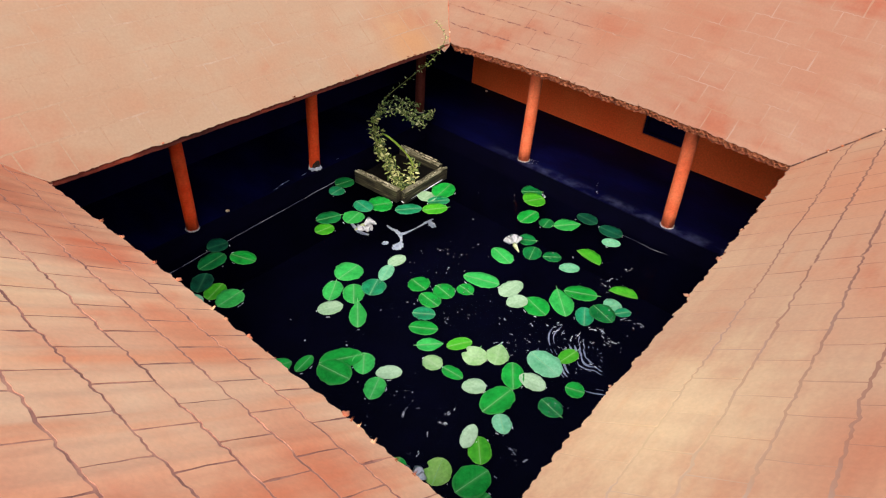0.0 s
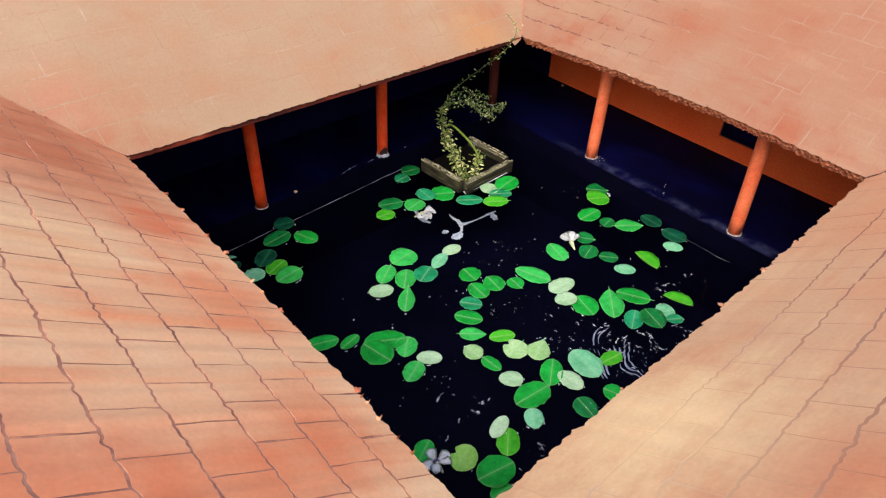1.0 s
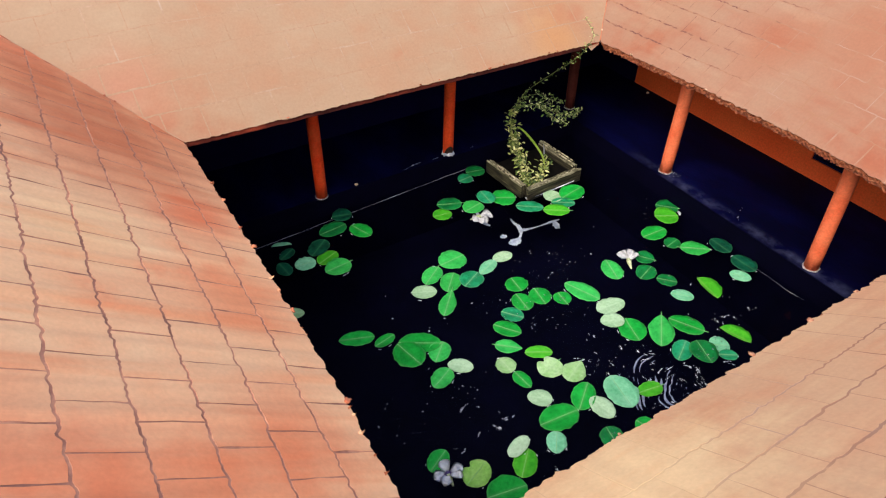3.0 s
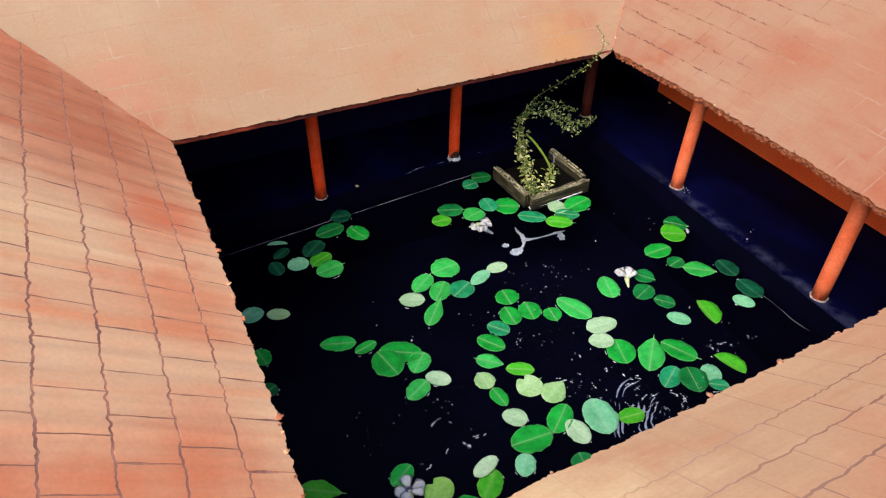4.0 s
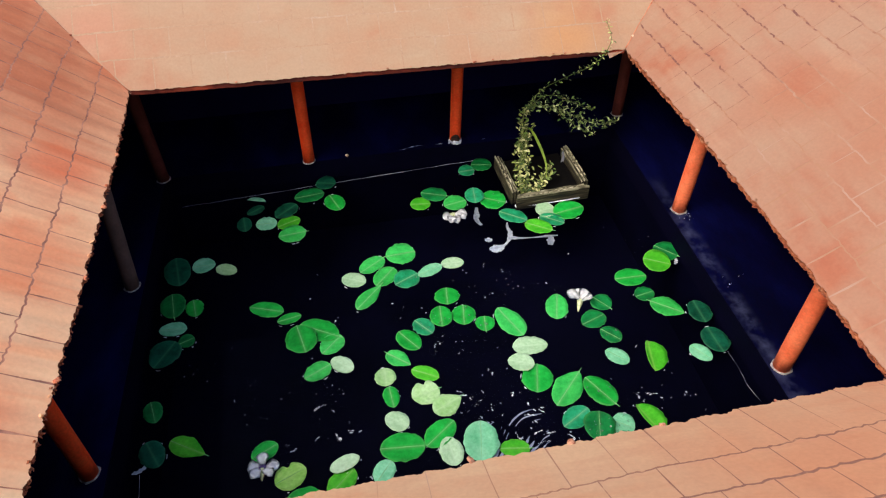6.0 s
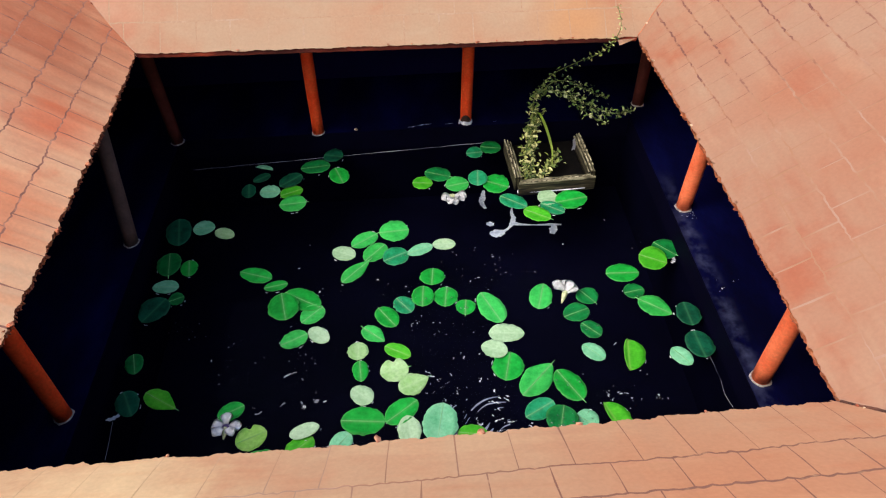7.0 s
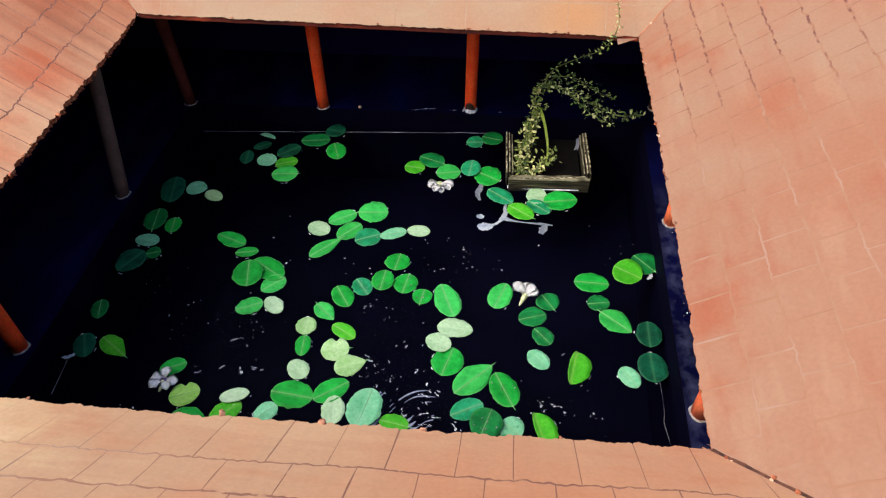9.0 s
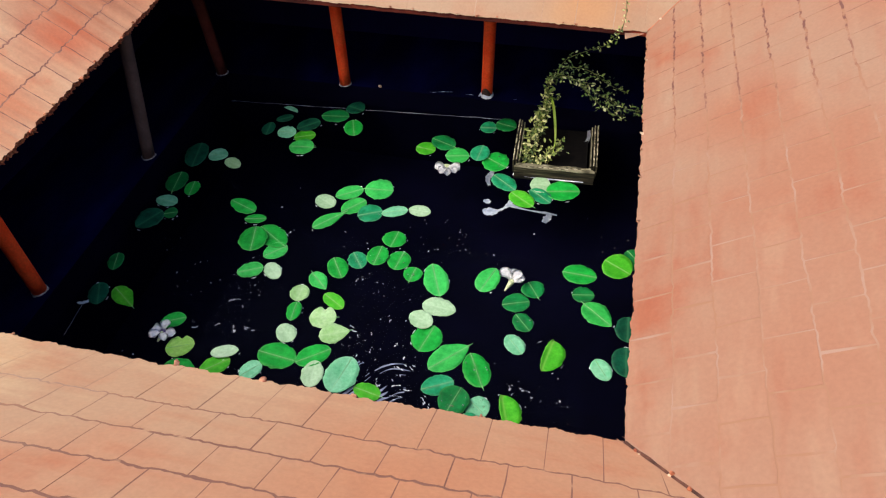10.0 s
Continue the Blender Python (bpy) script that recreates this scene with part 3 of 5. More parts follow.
            tops = [front.verts.new(p) for p in top_edge]
            feet = [front.verts.new(v.co) for v in a[0]]
            for k in range(n):
                front.faces.new((tops[k], feet[k], feet[k + 1], tops[k + 1]))
            part("fascia", front, self.under, self.thing, "maroon card edge under the tiles, darkened as if shaded")
        part("bottom_liner", bm, self.under or M_CARD, self.thing, "red-brown card underside")
        for layer in range(layers):
            bm = bmesh.new()
            pitch, steps = 0.0062, 6
            count = int(self.length / pitch * steps)
            ring = []
            for k in range(count + 1):
                u = self.length * k / count
                drop = 0.0010 + 0.0042 * layer + 0.0020 * (1 + math.sin(math.tau * k / steps + 2.1 * layer)) * (1 + 0.18 * wob(u * 90, layer, self.seed))
                e = self.edge(u) - self.cut * drop + 0.0012 * wob(u * 260, layer, self.seed + 20)
                ring.append([bm.verts.new(self.point(u, e, -drop)), bm.verts.new(self.point(u, 0.03, -drop)),
                             bm.verts.new(self.point(u, e - 0.0004, -drop - 0.0007)), bm.verts.new(self.point(u, 0.03, -drop - 0.0007))])
            for p, q in zip(ring, ring[1:]):
                bm.faces.new((p[0], q[0], q[1], p[1]))
                bm.faces.new((p[2], p[3], q[3], q[2]))
                bm.faces.new((p[0], p[2], q[2], q[0]))
            part("flute", bm, M_FLUTE, self.thing, "torn corrugated card edge")
            if layer:
                bm = bmesh.new()
                a = self.sheet(bm, -0.0042 * layer - 0.0007, -self.cut * 0.0042 * layer, n, rows[:3], True)
                b = self.sheet(bm, -0.0042 * layer - 0.0012, -self.cut * 0.0042 * layer, n, rows[:3], True)
                for k in range(n):
                    bm.faces.new((a[0][k], b[0][k], b[0][k + 1], a[0][k + 1]))
                part("middle_liner", bm, M_FLUTE, self.thing, "torn card layer")

    def tiles(self, material, joint):
        rnd = random.Random(self.seed)
        for i in range(int(REACH / self.row)):
            hi_d = (i + 1) * self.row + self.first
            first = int((-hi_d) / self.step) - 2
            last = int((self.length + hi_d) / self.step) + 2
            shift = (0.5 if i % 2 else 0.0) * self.step + self.phase
            cuts = [k * self.step + shift + rnd.uniform(-0.0028, 0.0028) for k in range(first, last + 1)]
            for u0, u1 in zip(cuts, cuts[1:]):
                if u1 < -hi_d + 0.002 or u0 > self.length + hi_d - 0.002:
                    continue
                nu, nv = 32 if i == 0 else 6 if not self.wavy else 22 if self.ripple > 0.001 else 12, 4 if self.ripple > 0.001 else 2
                bm = bmesh.new()
                tilt = rnd.uniform(0.0, 0.0001)
                topv, skip = [], True
                for b in range(nv + 1):
                    line = []
                    for a in range(nu + 1):
                        w = u0 + (u1 - u0) * a / nu
                        far = min(max(w / self.length, 0.0), 1.0)
                        g = (self.fade[0] + (self.fade[1] - self.fade[0]) * far) * (self.gap + self.widen * min(i, 4)) * (0.5 + 0.7 * abs(wob(w * 60, i * 2.7, self.seed + 30)))
                        d0 = self.line(i, w) + (g if i else 0.0)
                        d1 = self.line(i + 1, w) - g
                        d = d0 + (d1 - d0) * b / nv
                        s = (self.fade[2] + (self.fade[3] - self.fade[2]) * far) * self.side_gap * (0.35 + 1.3 * abs(wob(d * 110, w * 20, self.seed + 31)))
                        u = w + (s if a == 0 else -s if a == nu else 0.0) + 0.0006 * wob(d * 150, u0 * 90 if a == 0 else u1 * 90, self.seed + 33) * (a in (0, nu))
                        line.append((self.clamp(u, d), d))
                    topv.append(line)
                width = max(topv[b][-1][0] - topv[b][0][0] for b in range(nv + 1))
                if width < 0.002:
                    bm.free()
                    continue
                high = [[bm.verts.new(self.point(u, d, self.thick + tilt * b)) for u, d in line] for b, line in enumerate(topv)]
                low = [[bm.verts.new(self.point(u, d, -0.0006)) for u, d in line] for line in topv]
                for b in range(nv):
                    for a in range(nu):
                        bm.faces.new((high[b][a], high[b][a + 1], high[b + 1][a + 1], high[b + 1][a]))
                paint = range(nu * nv)
                for b in range(nv):
                    bm.faces.new((low[b][0], high[b][0], high[b + 1][0], low[b + 1][0]))
                    bm.faces.new((low[b][nu], low[b + 1][nu], high[b + 1][nu], high[b][nu]))
                for a in range(nu):
                    bm.faces.new((low[0][a], low[0][a + 1], high[0][a + 1], high[0][a]))
                    bm.faces.new((low[nv][a], high[nv][a], high[nv][a + 1], low[nv][a + 1]))
                one = part("tile", bm, material, self.thing)
                one.data.materials.append(joint)
                for p in one.data.polygons:
                    p.material_index = 0 if p.index in paint else 1

    def torn(self, count, materials):
        """Frayed bits of paper along the eave."""
        rnd = random.Random(self.seed + 99)
        for _ in range(count):
            u = rnd.uniform(0.02, self.length - 0.02)
            size = rnd.uniform(0.0012, 0.0026)
            bm = bmesh.new()
            e = self.edge(u)
            n = 4
            rows = []
            for b in range(3):
                rows.append([bm.verts.new(self.point(u + size * (a / n - 0.5) * rnd.uniform(1.0, 1.6) * (1 - 0.25 * b), e + 0.0015 - b * size * rnd.uniform(0.2, 0.45),
                                                    self.thick + 0.0002 + rnd.uniform(-0.0008, 0.0016) * b)) for a in range(n + 1)])
            for p, q in zip(rows, rows[1:]):
                for a in range(n):
                    bm.faces.new((p[a], p[a + 1], q[a + 1], q[a]))
            res = bmesh.ops.extrude_face_region(bm, geom=bm.faces[:])
            for v in res["geom"]:
                if isinstance(v, bmesh.types.BMVert):
                    v.co -= self.up * 0.0004
            part("torn_flap", bm, rnd.choice(materials), self.thing, "frayed torn paper at the eave")


def frayed_fringe(roof, count, u0, u1, reach, materials, label):
    """Loose fibres of torn card that hang from under an eave."""
    rnd = random.Random(roof.seed + 5)
    for m in materials:
        bm = bmesh.new()
        for _ in range(count):
            u = rnd.uniform(u0, u1)
            h = -rnd.uniform(0.0006, 0.0050)
            p = roof.point(u, roof.edge(u) + 0.001 + 0.4 * h, h)
            ln = reach * rnd.uniform(0.25, 1.0) ** 1.5
            d = (-roof.out * rnd.uniform(0.1, 1.0) + roof.along * rnd.uniform(-0.9, 0.9) + Vector((0, 0, rnd.uniform(-1.0, 0.15)))).normalized()
            bendy = Vector((rnd.uniform(-1, 1), rnd.uniform(-1, 1), -0.5)) * ln * 0.25
            tube(bm, [p, p + d * ln * 0.5 + bendy, p + d * ln], [rnd.uniform(0.0005, 0.0013), 0.0006, 0.0002], 4)
        part("frayed_fringe", bm, m, roof.thing, label)


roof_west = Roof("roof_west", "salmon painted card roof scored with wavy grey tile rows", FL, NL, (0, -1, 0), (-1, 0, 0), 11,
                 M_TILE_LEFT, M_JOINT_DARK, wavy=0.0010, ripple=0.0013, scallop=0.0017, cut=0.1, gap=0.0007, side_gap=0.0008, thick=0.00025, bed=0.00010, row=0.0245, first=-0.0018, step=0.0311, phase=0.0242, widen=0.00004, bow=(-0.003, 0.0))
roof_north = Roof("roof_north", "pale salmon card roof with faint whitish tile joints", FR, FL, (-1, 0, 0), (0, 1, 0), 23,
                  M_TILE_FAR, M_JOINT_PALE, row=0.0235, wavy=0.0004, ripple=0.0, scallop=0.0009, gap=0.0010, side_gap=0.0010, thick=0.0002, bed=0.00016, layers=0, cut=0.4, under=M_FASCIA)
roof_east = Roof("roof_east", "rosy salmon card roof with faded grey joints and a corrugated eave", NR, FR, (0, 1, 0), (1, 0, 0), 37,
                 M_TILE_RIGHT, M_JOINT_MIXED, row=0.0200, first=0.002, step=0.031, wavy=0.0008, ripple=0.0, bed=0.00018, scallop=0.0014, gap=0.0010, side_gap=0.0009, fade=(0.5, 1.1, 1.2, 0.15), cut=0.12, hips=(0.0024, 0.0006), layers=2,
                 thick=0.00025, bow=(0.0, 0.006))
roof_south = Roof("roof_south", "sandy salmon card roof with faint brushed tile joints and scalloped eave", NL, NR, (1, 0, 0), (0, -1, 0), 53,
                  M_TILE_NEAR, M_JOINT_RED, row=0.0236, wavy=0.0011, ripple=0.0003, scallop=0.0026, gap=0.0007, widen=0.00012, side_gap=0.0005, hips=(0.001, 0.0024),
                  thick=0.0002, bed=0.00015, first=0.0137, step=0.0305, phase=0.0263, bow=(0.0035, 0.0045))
frayed_fringe(roof_west, 240, 0.02, 0.40, 0.0030, (M_FLUTE, M_CARD), "torn brown card fibres at the eave")


def torn_clump(roof, u, size, material):
    bm = bmesh.new()
    bmesh.ops.create_icosphere(bm, subdivisions=2, radius=size)
    for v in bm.verts:
        v.co *= 1 + 1.1 * wob(v.co.x * 700 + u * 90, v.co.y * 500, v.co.z * 500)
        v.co.z *= 0.55
        v.co += roof.point(u, roof.edge(u) - 0.0004, size * 0.3)
    part("torn_clump", bm, material, roof.thing, "crumpled salmon paper clump at the eave", smooth=True)


for u, size in ((0.232, 0.0026), (0.288, 0.0024), (0.342, 0.0018), (0.12, 0.0012), (0.415, 0.0014)):
    torn_clump(roof_south, u, size * 0.8, M_CLUMP)
for u, size in ((0.10, 0.0016), (0.17, 0.0020), (0.245, 0.0018), (0.33, 0.0022)):
    torn_clump(roof_west, u, size, M_CARD_EDGE)
roof_north.torn(9, (M_CARD_EDGE, M_CARD))
roof_west.torn(9, (M_TILE_LEFT, M_TILE_LEFT, M_CARD_EDGE, M_FLUTE))
roof_east.torn(8, (M_TILE_RIGHT, M_SCRAP))


def hip_seam(roof, corner, dx, dy, width, material, crumbs, label):
    """A ragged crack where two roof sheets meet."""
    rnd = random.Random(int(width * 1e6) + crumbs)
    bm = bmesh.new()
    n, side = 46, Vector((-dy, dx, 0)).normalized()
    rows = []
    for i in range(n + 1):
        d = 0.001 + 0.15 * i / n
        mid = corner + Vector((dx * d, dy * d, SLOPE * d + 0.0007)) + side * 0.0012 * wob(d * 90, 1.0, width * 900)
        w = width * (0.35 + 0.9 * abs(wob(d * 130, 4.0, width * 700)))
        rows.append([bm.verts.new(mid + side * w * q + Vector((0, 0, 0.0004 * (1 - q * q) + 0.0005 * wob(d * 300, q, 3.0)))) for q in (-1, 0, 1)])
    for p, q in zip(rows, rows[1:]):
        for j in range(2):
            bm.faces.new((p[j], q[j], q[j + 1], p[j + 1]))
    seam = part("hip_seam", bm, material, roof.thing, label)
    for _ in range(crumbs):
        d = rnd.uniform(0.004, 0.07)
        bm = bmesh.new()
        bmesh.ops.create_icosphere(bm, subdivisions=1, radius=rnd.uniform(0.0006, 0.0016),
                                   matrix=Matrix.Translation(corner + Vector((dx * d, dy * d, SLOPE * d + 0.0012)) + side * rnd.uniform(-1, 1) * width))
        for v in bm.verts:
            v.co += Vector((rnd.uniform(-1, 1), rnd.uniform(-1, 1), rnd.uniform(-1, 1))) * 0.0004
        part("crumb", bm, rnd.choice((M_SCRAP, M_FLUTE, M_CARD)), seam)


# a pale flap of card that hangs from the end of the north eave
bm = bmesh.new()
flap = [bm.verts.new(FR + Vector(k)) for k in ((-0.001, -0.0010, -0.0002), (-0.020, -0.0015, -0.0008), (-0.019, -0.0072, -0.0040), (-0.010, -0.0044, -0.0022))]
bm.faces.new(flap)
bmesh.ops.solidify(bm, geom=bm.faces[:], thickness=0.0006)
part("hanging_flap", bm, M_FLAP, roof_north.thing, "pale torn flap of card at the eave's end")

M_CRACK = grained("dark_crack", [(0.35, (0.02, 0.008, 0.006)), (0.7, (0.16, 0.06, 0.035))], 140, rough=0.9)
hip_seam(roof_east, NR, 1, -1, 0.0020, M_CRACK, 9, "dark open crack along the hip")
hip_seam(roof_west, FL, -1, 1, 0.0007, M_CARD, 4, "thin red-brown line along the hip")
hip_seam(roof_north, FR, 1, 1, 0.0008, M_CARD_EDGE, 3, "rusty line along the hip")


# ---- columns ----
def make_column(x, y, ztop, lean=(0, 0), label="red-oxide painted column standing on the gallery floor", broken=False, radius=0.0072, paint=None):
    rnd = random.Random(int(x * 1000 + y * 7777))
    bm = bmesh.new()
    n, sides = 9, 20
    rings = []
    for i in range(n + 1):
        z = FLOOR + (ztop - FLOOR) * i / n
        r = radius * (1.0 + 0.03 * wob(i * 0.7, x * 9, 2.0)) * (0.97 if i == 0 else 1)
        cx, cy = x + lean[0] * i / n, y + lean[1] * i / n
        rings.append([bm.verts.new((cx + r * math.cos(k * math.tau / sides), cy + r * math.sin(k * math.tau / sides),
                                    z + (0.004 * max(0, wob(k * 0.5, 1.0, 9.0)) + (0.015 * max(0.0, math.cos(1.25 * ((k - 14.4) * math.tau / sides))) ** 0.5 if broken and abs(k - 14.4) < 4 else 0) if i == 0 else 0)))
                      for k in range(sides)])
    for a, b in zip(rings, rings[1:]):
        for k in range(sides):
            bm.faces.new((a[k], a[(k + 1) % sides], b[(k + 1) % sides], b[k]))
    bm.faces.new(rings[-1])
    bm.faces.new(rings[0][::-1])
    col = thing("column", bm, paint or M_COLUMN, label, "column", "columns round the pond", smooth=True)
    bm = bmesh.new()
    m = 22
    inner, outer, rim = [], [], []
    for k in range(m):
        t = k * math.tau / m
        r = radius * (1.08 + (0.35 if broken else 0.16) * max(0.0, wob(math.cos(t) * 2 + x * 40, math.sin(t) * 2, 4.0) + 0.35))
        outer.append(bm.verts.new((x + r * math.cos(t), y + r * math.sin(t), FLOOR + 0.0002)))
        hgt = (0.0045 if broken else 0.0016) * (0.6 + abs(wob(k * 0.9, y * 30, 6.0)))
        rim.append(bm.verts.new((x + radius * 1.05 * math.cos(t), y + radius * 1.05 * math.sin(t), FLOOR + hgt)))
        inner.append(bm.verts.new((x + radius * 0.9 * math.cos(t), y + radius * 0.9 * math.sin(t), FLOOR + hgt * 0.8)))
    for k in range(m):
        j = (k + 1) % m
        bm.faces.new((outer[k], outer[j], rim[j], rim[k]))
        bm.faces.new((rim[k], rim[j], inner[j], inner[k]))
    part("foot", bm, M_CRUST if not broken else M_FILM, col, "whitish dried glue round the foot", smooth=True)
    if broken:
        # A near-black plug carries the inner shade of the hollow foot.
        bm = bmesh.new()
        tube(bm, [(x, y, FLOOR + 0.0003), (x + lean[0] * 0.1, y, FLOOR + 0.020)], radius * 0.9, 14)
        part("hollow", bm, M_HOLLOW_SHADE, col, "dark plug standing in for the shaded hollow at the broken foot")
    for k, t in enumerate((-150, -122, -88, -50, -20) if broken else ()):
        c, d = math.cos(radians(t)), math.sin(radians(t))
        long, wide = radius * rnd.uniform(1.15, 1.75), radius * rnd.uniform(0.32, 0.62)
        bm = bmesh.new()
        vs = [bm.verts.new((x + c * radius * 0.98 - d * wide * q, y + d * radius * 0.98 + c * wide * q, FLOOR + 0.0036 - 0.001 * (k % 2))) for q in (-1, 1)]
        vs += [bm.verts.new((x + c * long - d * wide * q * 0.5, y + d * long + c * wide * q * 0.5, FLOOR + 0.0008)) for q in (0.9, -0.5)]
        bm.faces.new(vs)
        bmesh.ops.solidify(bm, geom=bm.faces[:], thickness=0.0003)
        part("paper_shard", bm, M_FILM, col, "white torn paper at the foot")
    return col


def column_top(d):
    return under_roof(d) - 0.008


make_column(-0.022, 0.521, column_top(0.521 - Y1), (0.0, 0), label="red column darkened as if shaded in the gallery corner", paint=M_COLUMN_SHADED)
make_column(0.150, 0.526, column_top(0.532 - Y1), (0.004, 0.007))
make_column(0.334, 0.533, column_top(0.535 - Y1), (0.006, 0.002), label="red-oxide painted column with a broken foot wrapped in white paper", broken=True)
make_column(0.557, 0.552, column_top(0.552 - Y1), (-0.002, 0), label="red column darkened as if shaded in the gallery corner", paint=M_COLUMN_SHADED)
make_column(-0.032, 0.347, column_top(X0 + 0.032), (0, 0.055), label="grey-brown leaning column on the gallery floor", paint=M_COLUMN_GREY)
make_column(-0.034, 0.144, column_top(X0 + 0.034), (0, 0.012))
make_column(0.554, 0.354, column_top(0.557 - X1), (0.003, -0.001), label="salmon-red column, lightened as if lit, standing on the gallery floor", radius=0.0079, paint=M_COLUMN_LIT)
make_column(0.552, 0.138, column_top(0.557 - X1), (0.005, 0.007), label="salmon-red column, lightened as if lit, standing on the gallery floor", radius=0.0079, paint=M_COLUMN_LIT)


# ---- floating leaves ----
LEAF_COUNT = [0]
LEAF_ENDS = []


def put_leaf(x, y, turn, length, width, tint, shape, over=0):
    """A leaf afloat: metres, degrees, millimetres."""
    k = LEAF_COUNT[0] = LEAF_COUNT[0] + 1
    rnd = random.Random(k * 31)
    L, W = length * 0.5e-3, width * 0.5e-3
    n = 22
    bm = bmesh.new()
    skew = rnd.uniform(-0.12, 0.12)

    def half_width(s):
        base = (1 - abs(s) ** 2.3) ** 0.62
        if shape == "point":
            base = max(0.0, (1 - max(0, s) ** 1.25)) ** 0.8 if s > 0 else (1 - abs(s) ** 2.4) ** 0.6
        return W * base * (1 + skew * s)

    cup, bend = rnd.uniform(0.02, 0.09), rnd.uniform(-0.03, 0.05)
    rows = []
    for i in range(n + 1):
        s = -1 + 2 * i / n
        w = half_width(s)
        line = []
        for j in range(-3, 4):
            q = j / 3
            yy = w * q * (1 + (0.10 * wob(s * 4 + k, q, k * 1.3) + 0.035 * wob(s * 15 + k, q, k * 2.1) if abs(j) == 3 else 0))
            xx = s * L
            if shape == "heart" and q > 0.2:
                yy *= 1 - 0.34 * math.exp(-((s - 0.1) / 0.18) ** 2) * q * q
            zz = cup * abs(yy) * q * q + bend * xx * s * 0.5 + 0.0002 * wob(xx * 300, yy * 300, k)
            if shape == "half":
                zz += 0.0012 * abs(q) * (q < 0)
                yy *= 0.28 if q < 0 else 1.0
            line.append(bm.verts.new((xx, yy, zz)))
        rows.append(line)
    for a, b in zip(rows, rows[1:]):
        for j in range(6):
            bm.faces.new((a[j], b[j], b[j + 1], a[j + 1]))
    bmesh.ops.remove_doubles(bm, verts=bm.verts[:], dist=0.00012)
    bmesh.ops.solidify(bm, geom=bm.faces[:], thickness=0.00035)
    words = {"oval": "oval", "point": "pointed", "half": "folded", "heart": "notched", "wet": "water-beaded"}[shape]
    ob = thing("floating_leaf", bm, LEAF[tint], f"{words} {LEAF_WORDS[tint]} leaf floating on the black pond water", "leaf", "leaves floating on the pond", smooth=True)
    layer = 0.0007 + 0.0006 * (over or k % 5)
    ob.matrix_world = pose(x, y, layer, rnd.uniform(-1.5, 1.5), rnd.uniform(-1.5, 1.5), turn)
    LEAF_ENDS.append((x, y, radians(turn), L, W))
    if tint not in ("pale", "paleyellow", "dark") and shape != "half":
        bm = bmesh.new()
        tube(bm, [(L * t, 0, 0.00045 + bend * L * t * t * 0.5) for t in (-0.97, -0.5, 0, 0.5, 0.9)], [0.00022, 0.00020, 0.00017, 0.00013, 0.00006], 5)
        part("midrib", bm, M_RIB, ob, smooth=True)
    if shape == "point" or k % 7 == 0:
        bm = bmesh.new()
        far = -1 if shape == "point" and tint == "light" and k % 2 else 1
        tube(bm, [(far * L * t, 0.0006 * (t - 0.9) * (k % 3), 0.0002) for t in (0.93, 1.05, 1.2)], [0.0006, 0.0004, 0.0003], 5)
        part("stalk", bm, M_RIB, ob, smooth=True)
    if shape == "wet":
        bm = bmesh.new()
        for _ in range(rnd.randint(16, 22) if y < 0.125 else rnd.randint(4, 8)):
            s, q = rnd.uniform(-0.75, 0.75), rnd.uniform(-0.8, 0.8)
            r = rnd.choice((0.0003, 0.0004, 0.0005, 0.0006, 0.0010))
            m = Matrix.Translation((s * L, half_width(s) * q, cup * abs(half_width(s) * q) * abs(q) + 0.0004)) @ Matrix.Diagonal((1, 1, 0.55, 1))
            bmesh.ops.create_uvsphere(bm, u_segments=8, v_segments=5, radius=r, matrix=m)
        tagged(part("water_drops", bm, M_DROP, ob, "clear water beads", smooth=True), kind="stuff")
    return ob


put_leaf(0.0820, 0.4922, -21, 23.6, 12.8, "tealpale", "half")
put_leaf(0.0814, 0.4735, 32, 22.7, 14.8, "dark", "oval")
put_leaf(0.1174, 0.4653, 39, 31.5, 23.6, "dark", "oval")
put_leaf(0.0696, 0.4494, -82, 25.6, 16.7, "dark", "oval")
put_leaf(0.0942, 0.4483, -1, 24.6, 22.7, "tealpale", "oval")
put_leaf(0.1201, 0.4445, 21, 27.6, 22.7, "bright", "oval")
put_leaf(0.1237, 0.4237, 5, 31.5, 28.6, "light", "oval")
put_leaf(0.1454, 0.4883, 8, 36.4, 25.6, "deep", "oval")
put_leaf(0.1662, 0.5085, -16, 24.6, 26.6, "dark", "oval")
put_leaf(0.1748, 0.4723, -69, 32.5, 23.6, "green", "oval")
put_leaf(0.0004, 0.3872, -79, 44.3, 27.6, "dark", "oval")
put_leaf(0.0281, 0.3902, 2, 24.6, 22.7, "tealpale", "oval")
put_leaf(0.0529, 0.3791, -26, 24.6, 15.8, "paleyellow", "oval")
put_leaf(0.0019, 0.3357, -80, 35.5, 25.6, "deep", "oval")
put_leaf(0.0232, 0.3305, -79, 24.6, 17.7, "green", "oval")
put_leaf(0.0044, 0.3055, -4, 27.6, 17.7, "tealpale", "oval")
put_leaf(0.0195, 0.2873, 23, 15.8, 16.7, "deep", "oval")
put_leaf(0.0006, 0.2740, 58, 33.5, 29.6, "dark", "oval")
put_leaf(-0.0018, 0.2096, -73, 23.6, 16.7, "deep", "oval")
put_leaf(0.0022, 0.1688, -61, 29.6, 20.7, "dark", "oval")
put_leaf(0.0313, 0.1695, -31, 35.5, 18.7, "bright", "point")
put_leaf(0.0963, 0.1534, 28, 24.6, 17.7, "green", "oval")
put_leaf(0.1177, 0.1268, 22, 27.6, 23.6, "yellow", "heart")
